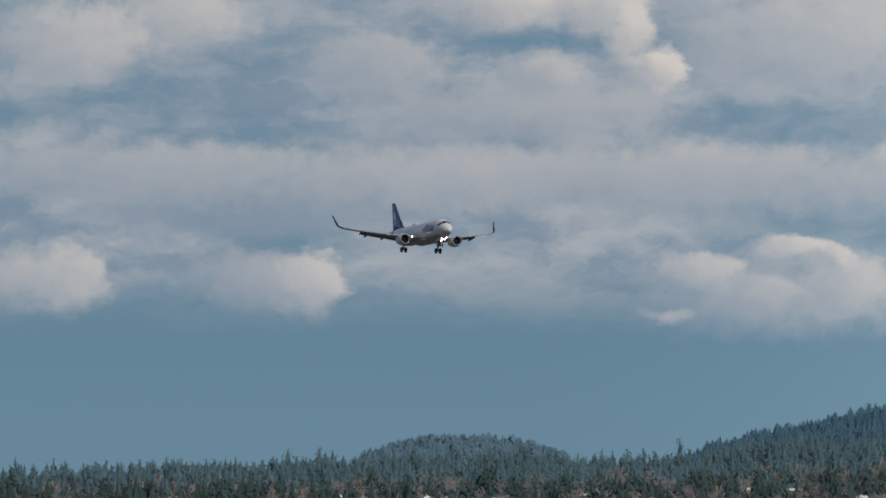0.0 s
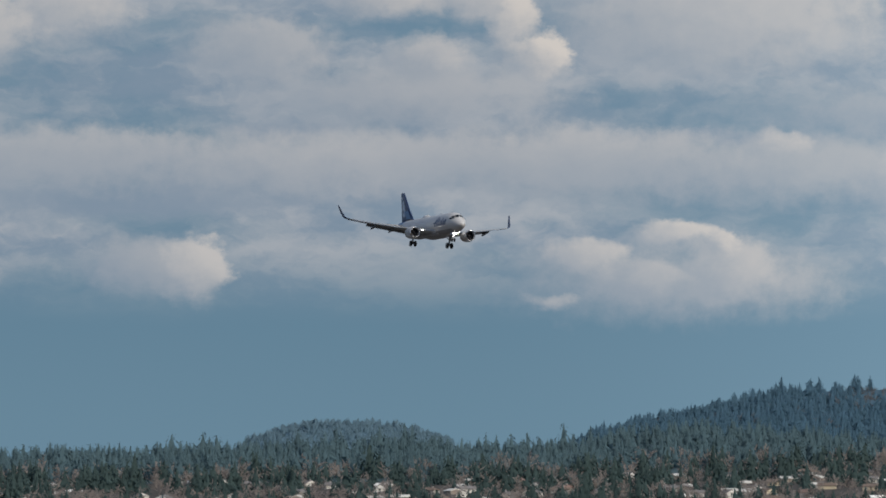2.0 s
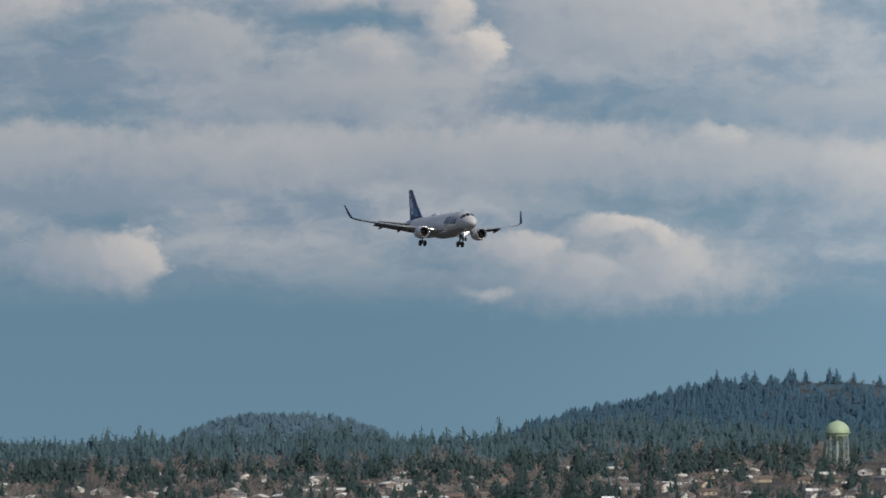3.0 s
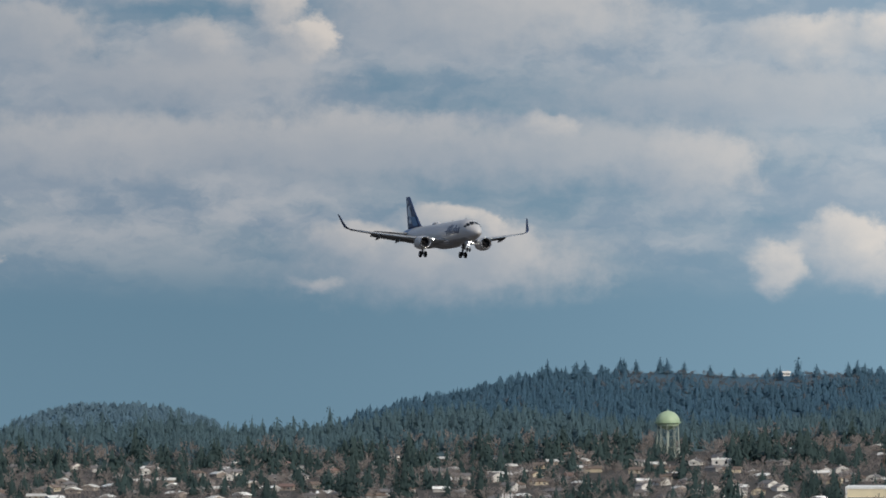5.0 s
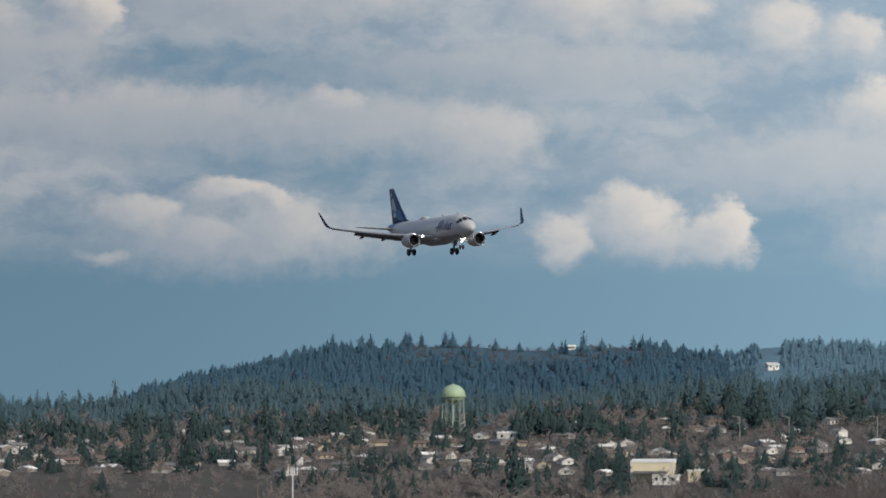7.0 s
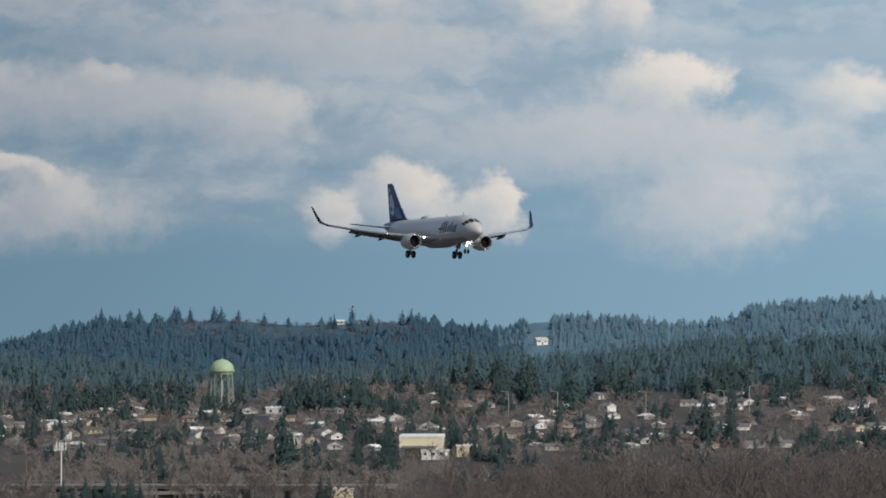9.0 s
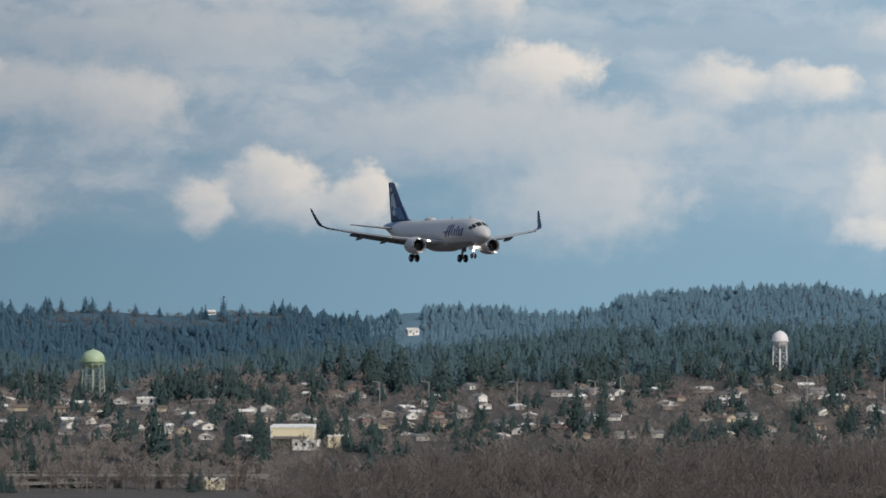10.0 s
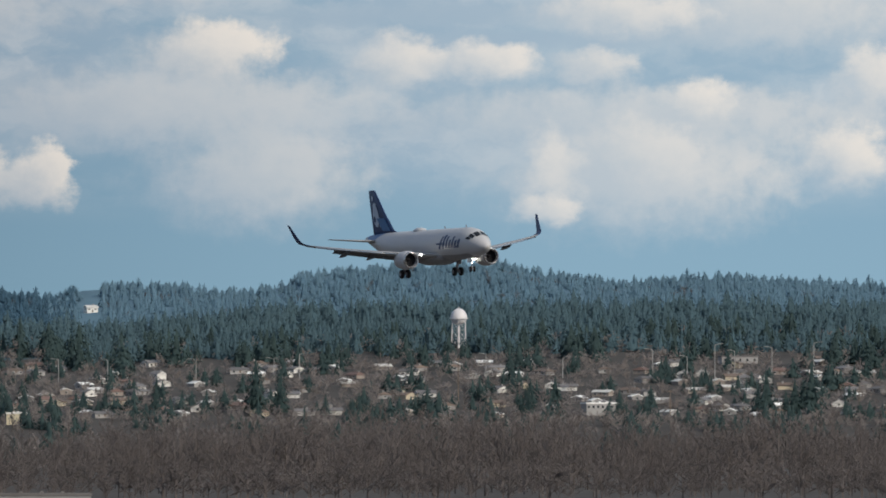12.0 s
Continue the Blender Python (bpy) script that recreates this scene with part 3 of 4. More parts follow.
def patch(bm, corners, nu=6, nv=4, proud=0.02):
    """A panel on the fuselage between four corners (back, theta)."""
    (a, b, c, d) = corners
    rows = []
    for i in range(nu + 1):
        f, row = i / nu, []
        for j in range(nv + 1):
            g = j / nv
            p = [(1 - f) * ((1 - g) * a[k] + g * d[k]) + f * ((1 - g) * b[k] + g * c[k]) for k in (0, 1)]
            row.append(bm.verts.new(skin(p[0], p[1], proud)))
        rows.append(row)
    for r, s in zip(rows, rows[1:]):
        for j in range(nv):
            bm.faces.new((r[j], s[j], s[j + 1], r[j + 1]))
    return bm


def foil(x, y, z, chord, thick, tilt=0.0, upright=False, n=9):
    """A wing section, leading edge at (x, y, z) looking ahead; upright for a fin."""
    up, low = [], []
    for i in range(n):
        f = (1 - math.cos(math.pi * i / (n - 1))) / 2
        t = 5 * thick * (0.2969 * f**0.5 - 0.126 * f - 0.3516 * f * f + 0.2843 * f**3 - 0.1015 * f**4)
        up.append((f, t))
        low.append((f, -0.75 * t))
    out = []
    for f, t in up + low[-2:0:-1]:
        a, b = -f * chord, t * chord
        a, b = a * math.cos(tilt) - b * math.sin(tilt), a * math.sin(tilt) + b * math.cos(tilt)
        out.append(Vector((x + a, y + b, z)) if upright else Vector((x + a, y, z + b)))
    return out


def wing_z(y):
    f = (y - 1.9) / 14.7
    return -1.3 + 1.5 * f + 0.55 * f * f


def airliner():
    plane = tagged(new("airliner"), "white twin-engine jet airliner with dark blue fin, landing gear down", "airplane")
    bm = bmesh.new()
    fine = np.unique(np.concatenate([np.linspace(0, 6.0, 19) ** 1.0, np.linspace(6, 37.5, 24), [0.04, 0.12]]))
    loft(bm, [[skin(b, 360 * i / 40) for i in range(40)] for b in fine])
    fus = part("fuselage", bm, WHITE, plane, "white painted fuselage", smooth=True)
    # windscreen panes
    for side in (-1, 1):
        for lo, hi, a, b in ((1.72, 2.62, 3, 33), (1.95, 2.85, 37, 56), (2.35, 3.2, 58, 70)):
            bm = patch(bmesh.new(), ((lo, side * a), (lo + 0.12 * (b > 40), side * b), (hi + 0.1 * (b > 40), side * b), (hi, side * a)), 4, 4, 0.025)
            part("windscreen_pane", bm, SCREEN, fus, "dark cockpit pane", smooth=True)
    # swept title strokes on both sides, plain shapes
    for side in (-1, 1):
        for b0, hi, lo, wide, lean in ((11.0, 60, 106, 0.55, 1.1), (9.9, 54, 106, 0.6, 0.8), (8.95, 60, 104, 0.5, 0.7), (8.05, 74, 104, 0.55, 0.6), (7.15, 62, 104, 0.55, 0.7), (6.3, 76, 104, 0.55, 0.5), (5.45, 72, 104, 0.55, 0.5), (11.5, 84, 90, 2.6, 0.0), (8.3, 98, 103, 1.6, 0.0), (6.6, 97, 103, 1.5, 0.0)):
            bm = patch(bmesh.new(), ((b0, side * lo), (b0 - wide, side * lo), (b0 - wide - lean, side * hi), (b0 - lean, side * hi)), 2, 8, 0.015)
            part("title_stroke", bm, NAVY, fus, "dark blue painted stroke", smooth=True)
        bm = patch(bmesh.new(), ((29.6, side * 0), (36.3, side * 0), (36.0, side * 88), (32.0, side * 62)), 14, 8, 0.015)
        part("tail_band", bm, MIDBLUE, fus, "mid blue painted band", smooth=True)
    bm = turned(bmesh.new(), [(-1.6, 0.02), (-1.2, 0.5), (-0.4, 0.72), (0.5, 0.7), (1.2, 0.42), (1.5, 0.02)], (0, 0, 0), "X", 16)
    bmesh.ops.transform(bm, matrix=pose(17 - 20.6, 0, 2.0) @ Matrix.Diagonal((1, 1, 0.62, 1)), verts=bm.verts)
    part("antenna_radome", bm, WHITE, fus, "low white radome", smooth=True)
    bm = turned(bmesh.new(), [(-5.2, 0.05), (-4.0, 1.4), (-2, 2.0), (2, 2.05), (4.2, 1.5), (5.4, 0.05)], (0, 0, 0), "X", 24)
    bmesh.ops.transform(bm, matrix=pose(17 - 15.6, 0, -1.55) @ Matrix.Diagonal((1, 1.08, 0.52, 1)), verts=bm.verts)
    part("belly_fairing", bm, BELLY, fus, "grey belly fairing", smooth=True)
    bm = patch(bmesh.new(), ((3.2, 132), (34.0, 132), (34.0, 228), (3.2, 228)), 40, 10, 0.012)
    part("belly_panel", bm, BELLY, fus, "grey painted underside", smooth=True)
    for b, h in ((6.0, 0.45), (12.5, 0.4)):
        bm = bmesh.new()
        loft(bm, [foil(17 - b, 0, 2.0, 0.45, 0.1, upright=True), foil(17 - b - 0.2, 0, 2.0 + h, 0.25, 0.1, upright=True)])
        part("blade_antenna", bm, WHITE, fus)

    # fin and its paint
    bm = bmesh.new()
    loft(bm, [foil(17 - 26.2, 0, 1.8, 9.0, 0.03, upright=True), foil(17 - 29.0, 0, 2.35, 6.3, 0.09, upright=True), foil(17 - 31.6, 0, 5.0, 4.15, 0.1, upright=True), foil(17 - 34.0, 0, 7.6, 2.15, 0.1, upright=True), foil(17 - 34.4, 0, 7.75, 1.7, 0.06, upright=True)])
    fin = part("fin", bm, NAVY, plane, "dark blue painted fin", smooth=True)
    for side in (-1, 1):
        for name, x0, z0, w, h, mat in (("fin_mark", 33.8, 4.3, 0.85, 1.5, PALE), ("fin_mark", 33.7, 4.55, 0.32, 0.3, NAVY), ("fin_mark", 34.1, 3.9, 0.3, 0.45, NAVY), ("fin_mark", 34.3, 5.75, 0.55, 0.3, PALE), ("fin_mark", 32.6, 3.5, 0.25, 0.7, PALE), ("fin_mark", 34.9, 6.7, 0.3, 0.35, PALE)):
            bm = bmesh.new()
            bmesh.ops.create_circle(bm, cap_ends=True, segments=20, radius=1)
            up = 0.23 + 0.004 * (mat is NAVY)
            bmesh.ops.transform(bm, matrix=pose(17 - x0, side * up * (1 - (z0 - 4) * 0.12), z0, 90, 0, 0) @ pose(0, 0, 0, 0, 0, 18) @ Matrix.Diagonal((w, h, 1, 1)), verts=bm.verts)
            part(name, bm, mat, fin, "pale painted mark" if mat is PALE else "")
        bm = bmesh.new()
        loft(bm, [[Vector((17 - b, side * (0.3 + k * 0.012), z)) for b, z in ((29.3, 2.3), (31.6, 2.3), (33.4, 4.0), (31.1, 4.0))] for k in (0, 1)])
        part("fin_band", bm, MIDBLUE, fin, "mid blue band")
    # tailplanes
    for side in (-1, 1):
        bm = loft(bmesh.new(), [foil(17 - 31.6, side * 0.7, 0.95, 4.1, 0.1), foil(17 - 34.9, side * 6.1, 1.5, 1.65, 0.09), foil(17 - 35.2, side * 6.22, 1.52, 1.2, 0.06)])
        part("tailplane", bm, WING, plane, "grey tailplane", smooth=True)

    for side in (-1, 1):
        # wing with its upturned tip
        bm = bmesh.new()
        rows = [(1.2, 11.3, 7.4, 0.13)] + [(y, 11.8 + (y - 1.9) * 0.515, (6.4 if y < 2 else 4.1 - (y - 6.4) * 0.245 if y > 6.3 else 6.4 - (y - 1.9) * 0.51), 0.12) for y in (1.9, 4.0, 6.4, 9.0, 12.0, 14.5, 16.4)]
        loft(bm, [foil(17 - b, side * y, wing_z(y), c, t, 0.04) for y, b, c, t in rows])
        wing = part("wing", bm, WING, plane, "light grey swept wing", smooth=True)
        bm = bmesh.new()
        tip = []
        for y, z, back, chord in ((16.4, wing_z(16.4), 19.27, 1.62), (16.85, 0.88, 19.55, 1.58), (17.15, 1.06, 19.85, 1.5), (17.32, 1.35, 20.2, 1.4), (17.48, 1.95, 20.85, 1.2), (17.68, 2.75, 21.6, 0.92), (17.85, 3.4, 22.2, 0.66), (17.9, 3.56, 22.5, 0.4)):
            tip.append(foil(17 - back, side * y, z, chord, 0.09, upright=z > 1.2))
        loft(bm, tip)
        part("sharklet", bm, NAVY, wing, "dark blue upturned wing tip", smooth=True)
        # flaps and slats down
        for y0, y1 in ((2.0, 6.36), (6.4, 12.8)):
            bm = loft(bmesh.new(), [foil(17 - ((18.15 if y < 6.4 else 18.0 + (y - 6.4) * 0.27) - 0.1), side * y, wing_z(y) - 0.14, 1.4 - 0.04 * y, 0.13, 0.45) for y in np.linspace(y0, y1, 4)])
            part("flap", bm, FLAP, wing, "grey lowered flap", smooth=True)
        for y0, y1 in ((4.0, 5.1), (6.6, 15.8)):
            bm = loft(bmesh.new(), [foil(17 - (11.8 + (y - 1.9) * 0.515 - 0.32), side * y, wing_z(y) - 0.18, 0.75 - 0.02 * y, 0.16, -0.4) for y in np.linspace(y0, y1, 4)])
            part("slat", bm, METAL, wing, "bare metal leading-edge slat", smooth=True)
        for y in (4.3, 8.2, 11.6):
            b = 17.4 if y < 6.4 else 17.3 + (y - 6.4) * 0.27
            bm = turned(bmesh.new(), [(-2.3, 0.03), (-1.6, 0.16), (-0.4, 0.27), (0.7, 0.25), (1.5, 0.04)], (0, 0, 0), "X", 10)
            bmesh.ops.transform(bm, matrix=pose(17 - b, side * y, wing_z(y) - 0.42, 0, -12, 0) @ Matrix.Diagonal((1, 0.8, 1.3, 1)), verts=bm.verts)
            part("flap_track_fairing", bm, FLAP, wing, smooth=True)
        # engine
        ex, ey, ez = 17 - 11.2, side * 5.75, -1.78
        bm = turned(bmesh.new(), [(-1.3, 0.84), (-0.3, 0.86), (-0.06, 0.9), (0.0, 0.97), (-0.1, 1.06), (-0.5, 1.16), (-1.3, 1.22), (-2.4, 1.18), (-3.3, 1.02), (-3.35, 0.95), (-2.6, 0.9)], (ex, ey, ez), "X", 32, False)
        engine = part("engine", bm, WHITE, plane, "white turbofan nacelle", smooth=True)
        bm = turned(bmesh.new(), [(-0.12, 0.885), (0.01, 0.945), (0.022, 0.98), (-0.1, 1.07), (-0.22, 1.105)], (ex, ey, ez), "X", 32, False)
        part("intake_lip", bm, METAL, engine, "bare metal intake lip", smooth=True)
        part("inner_duct", turned(bmesh.new(), [(-1.2, 0.83), (-0.12, 0.872)], (ex, ey, ez), "X", 32, False), DARK, engine, "dark intake duct", smooth=True)
        bm = turned(bmesh.new(), [(-1.15, 0.85), (-1.12, 0.3), (-1.1, 0.28), (-0.75, 0.12), (-0.62, 0.01)], (ex, ey, ez), "X", 24)
        fan = part("fan", bm, DARK, engine, "dark fan and spinner")
        for k in range(18):
            bm = box(bmesh.new(), (-0.02, 0.28, -0.05), (0.02, 0.83, 0.05), pose(ex - 1.05, ey, ez, 360 * k / 18, 0, 0) @ pose(0, 0, 0, 0, 35, 0))
            part("fan_blade", bm, DARK, engine)
        bm = turned(bmesh.new(), [(-2.7, 0.7), (-3.6, 0.62), (-4.4, 0.45), (-4.45, 0.3), (-5.0, 0.05)], (ex, ey, ez), "X", 20)
        part("exhaust_nozzle", bm, STEEL, engine, "metal exhaust nozzle", smooth=True)
        bm = loft(bmesh.new(), [foil(ex - 0.9, ey, ez + 0.95, 4.6, 0.045, upright=True), foil(ex - 1.9, ey, wing_z(5.75) - 0.05, 4.0, 0.05, upright=True)])
        part("pylon", bm, WHITE, engine, smooth=True)
        # main gear
        gx, gy, gz = 17 - 17.7, side * 3.8, -3.53
        gear = new("main_gear")
        gear.parent = plane
        part("strut", rod(rod(bmesh.new(), (gx, gy, gz), (gx + 0.1, gy, -0.9), 0.13), (gx, gy, gz + 0.9), (gx + 0.1, gy, -0.9), 0.18), STEEL, gear)
        part("axle", rod(bmesh.new(), (gx, gy - 0.6, gz), (gx, gy + 0.6, gz), 0.09), STEEL, gear)
        part("side_brace", rod(bmesh.new(), (gx, gy, gz + 1.1), (gx + 0.1, gy - side * 1.5, -1.3), 0.07), STEEL, gear)
        part("torque_link", box(bmesh.new(), (-0.45, -0.08, -0.5), (-0.12, 0.08, 0.35), pose(gx, gy, gz + 0.55)), STEEL, gear)
        part("gear_door", box(bmesh.new(), (-0.75, -0.03, -0.7), (0.75, 0.03, 0.8), pose(gx, gy + side * 0.3, -1.9, side * -8, 0, 0), 0.02), WHITE, gear)
        for k in (-1, 1):
            wheel = part("wheel", turned(bmesh.new(), [(-0.21, 0.3), (-0.2, 0.48), (-0.12, 0.57), (0.12, 0.57), (0.2, 0.48), (0.21, 0.3)], (gx, gy + k * 0.46, gz), "Y", 24), RUBBER, gear, "black tyre", smooth=True)
            part("hub", turned(bmesh.new(), [(-0.215, 0.27), (-0.16, 0.12), (0.16, 0.12), (0.215, 0.27)], (gx, gy + k * 0.46, gz), "Y", 16), STEEL, wheel)
        # wing-root landing lamp
        bm = turned(bmesh.new(), [(0, 0.13), (0.05, 0.11), (0.06, 0.02)], (4.45, side * 3.75, wing_z(3.75) - 0.02), "X", 12)
        part("landing_lamp", bm, LAMP, plane, "lit landing lamp")

    # nose gear with its lamps
    nx, nz = 17 - 5.07, -3.36
    gear = new("nose_gear")
    gear.parent = plane
    part("strut", rod(rod(bmesh.new(), (nx, 0, nz), (nx - 0.25, 0, -1.7), 0.08), (nx - 0.08, 0, nz + 0.6), (nx - 0.25, 0, -1.7), 0.12), STEEL, gear)
    part("axle", rod(bmesh.new(), (nx, -0.35, nz), (nx, 0.35, nz), 0.06), STEEL, gear)
    part("drag_brace", rod(bmesh.new(), (nx - 0.15, 0, nz + 0.9), (nx + 1.1, 0, -1.8), 0.06), STEEL, gear)
    for k in (-1, 1):
        wheel = part("wheel", turned(bmesh.new(), [(-0.11, 0.2), (-0.1, 0.31), (-0.05, 0.38), (0.05, 0.38), (0.1, 0.31), (0.11, 0.2)], (nx, k * 0.26, nz), "Y", 20), RUBBER, gear, "black tyre", smooth=True)
        part("hub", turned(bmesh.new(), [(-0.115, 0.18), (-0.08, 0.08), (0.08, 0.08), (0.115, 0.18)], (nx, k * 0.26, nz), "Y", 14), STEEL, wheel)
        part("gear_door", box(bmesh.new(), (-0.7, -0.025, -0.75), (0.7, 0.025, 0.0), pose(nx + 0.6, k * 0.5, -1.75, k * 10, 0, 0), 0.015), WHITE, gear)
        bm = turned(bmesh.new(), [(0, 0.26), (0.06, 0.25), (0.09, 0.03)], (nx - 0.1, k * 0.27, -1.95), "X", 14)
        part("landing_lamp", bm, LAMP, gear, "lit landing lamp")
    bm = turned(bmesh.new(), [(0, 0.08), (0.05, 0.07), (0.07, 0.02)], (nx + 0.05, 0, -2.5), "X", 12)
    part("taxi_lamp", bm, LAMP, gear, "lit taxi lamp")
    return plane


plane = airliner()


# ---- the suburb ----
ROOFS = [material(n, c, 0.75, vary=0.25, scale=0.5, per_object=0.2) for n, c in (("grey shingle roof", (0.2, 0.19, 0.19)), ("brown shingle roof", (0.2, 0.15, 0.12)), ("pale roof", (0.74, 0.72, 0.68)), ("red-brown roof", (0.2, 0.13, 0.11)), ("white sheet roof", (0.88, 0.87, 0.84)))]
WALLS = [material(n, c, 0.8, vary=0.12, scale=0.5, per_object=0.12) for n, c in (("white boarding", (0.76, 0.74, 0.7)), ("cream boarding", (0.62, 0.54, 0.4)), ("grey boarding", (0.38, 0.37, 0.36)), ("tan boarding", (0.36, 0.31, 0.27)))]
PANE = material("dark window glass", (0.03, 0.035, 0.045), 0.1, vary=0.05)
CONCRETE = material("weathered concrete", (0.36, 0.34, 0.31), 0.85, vary=0.2, scale=0.2)
DARK_CONCRETE = material("dark stained concrete", (0.16, 0.15, 0.145), 0.9, vary=0.25, scale=0.2)
POLE = material("galvanised pole", (0.45, 0.44, 0.42), 0.55, 0.3, vary=0.12, scale=1)
WOODPOLE = material("wooden utility pole", (0.22, 0.17, 0.13), 0.9, vary=0.2, scale=1)
MINT = material("pale green tank paint", (0.42, 0.54, 0.36), 0.45, vary=0.15, scale=0.3)
TOWER_LEG = material("weathered pale steel", (0.36, 0.41, 0.36), 0.5, vary=0.3, scale=0.4)
TANKWHITE = material("white tank paint", (0.78, 0.75, 0.75), 0.4, vary=0.12, scale=0.3)
YELLOW = material("pale yellow render", (0.8, 0.71, 0.5), 0.85, vary=0.1, scale=0.3)


def stand(u, v):
    """The distance at which the ground shows at a bearing and height of sight."""
    for d in range(3300, 4900, 5):
        if EYE + d * (961 - v) * ARC <= height(u, d):
            return d
    return 4680


def house(roof, wall, w, dp, h, rh, label, hip=0.0):
    """A small house: walls, a pitched roof with eaves, chimney, door and windows. The front looks to -y."""
    top = tagged(new("house"), label, "house", "houses of the suburb")
    body = part("wall", box(bmesh.new(), (-w / 2, -dp / 2, -1.8), (w / 2, dp / 2, h)), wall, top)
    bm = bmesh.new()
    e = 0.35
    loft(bm, [[Vector((-w / 2 - e + 0, y, z)) for y, z in ((-dp / 2 - e, h - 0.1), (-dp / 2 - e, h + 0.08), (0, h + rh), (dp / 2 + e, h + 0.08), (dp / 2 + e, h - 0.1))], [Vector((w / 2 + e, y, z)) for y, z in ((-dp / 2 - e, h - 0.1), (-dp / 2 - e, h + 0.08), (0, h + rh), (dp / 2 + e, h + 0.08), (dp / 2 + e, h - 0.1))]])
    if hip:
        for v in bm.verts:
            if v.co.z > h + rh - 0.01:
                v.co.x *= 1 - hip
    roof_ob = part("roof", bm, roof, top)
    if not hip:
        for side in (-1, 1):
            x = side * (w / 2 + e)
            bm = loft(bmesh.new(), [[Vector((x + side * o, y, z)) for y, z in ((-dp / 2, h - 0.08), (dp / 2, h - 0.08), (0, h + rh - 0.22))] for o in (0.01, 0.05)])
            part("gable", bm, wall, top)
    part("chimney", box(bmesh.new(), (w * 0.2, 0.1, h + rh * 0.5), (w * 0.2 + 0.5, 0.6, h + rh + 0.5)), WALLS[2], roof_ob)
    part("door", box(bmesh.new(), (-0.32, -dp / 2 - 0.04, 0), (0.32, -dp / 2 + 0.02, 1.25)), ROOFS[1], body)
    for x in (-w * 0.3, w * 0.27):
        win = part("window", box(bmesh.new(), (x - 0.55, -dp / 2 - 0.05, h - 1.1), (x + 0.55, -dp / 2 + 0.02, h - 0.35)), WALLS[0], body)
        part("pane", box(bmesh.new(), (x - 0.47, -dp / 2 - 0.07, h - 1.02), (x + 0.47, -dp / 2 - 0.055, h - 0.43)), PANE, win)
    win = part("window", box(bmesh.new(), (-w / 2 - 0.05, -0.5, h - 1.1), (-w / 2 + 0.02, 0.5, h - 0.35)), WALLS[0], body)
    part("pane", box(bmesh.new(), (-w / 2 - 0.07, -0.42, h - 1.02), (-w / 2 - 0.055, 0.42, h - 0.43)), PANE, win)
    return top


def suburb():
    lot = random.Random(21)
    kinds = [house(ROOFS[0], WALLS[0], 7.2, 5.2, 1.2, 1.25, "low white house with a grey shingle roof"),
             house(ROOFS[1], WALLS[1], 7.0, 5.0, 1.2, 1.2, "low cream house with a brown shingle roof"),
             house(ROOFS[2], WALLS[3], 7.0, 4.6, 1.15, 1.0, "low tan house with a pale roof"),
             house(ROOFS[3], WALLS[3], 6.6, 5.0, 1.2, 1.2, "tan house with a red-brown hipped roof", 0.35),
             house(ROOFS[0], WALLS[2], 8.4, 5.2, 1.2, 1.1, "long grey house with a grey hipped roof", 0.3),
             house(ROOFS[4], WALLS[2], 6.0, 4.2, 1.0, 1.0, "small grey house with a bright sheet roof"),
             house(ROOFS[0], WALLS[0], 5.0, 4.6, 2.4, 1.2, "two-storey white house with a grey roof"),
             house(ROOFS[1], WALLS[2], 7.6, 5.0, 1.2, 1.1, "grey house with a brown hipped roof", 0.35)]
    taken, first = [], set()
    tries = 0
    while len(taken) < 370 and tries < 20000:
        tries += 1
        u = lot.uniform(120, 3850)
        d = 3640 + (400 - 90 * float(line(u, 2000, 0, 2600, 1))) * lot.random() ** 1.15
        if abs(u - 2155) < 60 and d < 3760:
            continue
        if any(abs(u - a) < 26 and abs(d - b) < 15 for a, b in taken):
            continue
        taken.append((u, d))
        k = lot.choices(range(8), (7, 4, 5, 2, 5, 5, 1, 4))[0]
        x, y = place_at(u, d)
        m = pose(x, y, height(u, d) + 0.2, 0, 0, lot.choice((0, 25, -25, 90, 65, 75, -60, 110, 180)) + lot.uniform(-12, 12))
        if k in first:
            copy_thing(kinds[k], m)
        else:
            first.add(k)
            kinds[k].matrix_basis = m


suburb()


def lone_house(u, v, w, label, roof, wall, turn):
    d = stand(u, v)
    x, y = place_at(u, d)
    ob = house(roof, wall, w, w * 0.7, w * 0.4, w * 0.22, label)
    ob.matrix_basis = pose(x, y, height(u, d) + 0.1, 0, 0, turn)


lone_house(2365, 759, 5.6, "white house alone on the wooded hillside", ROOFS[2], WALLS[0], 20)
lone_house(2010, 716, 3.4, "white house with pale roof on the hilltop", ROOFS[2], WALLS[0], 10)


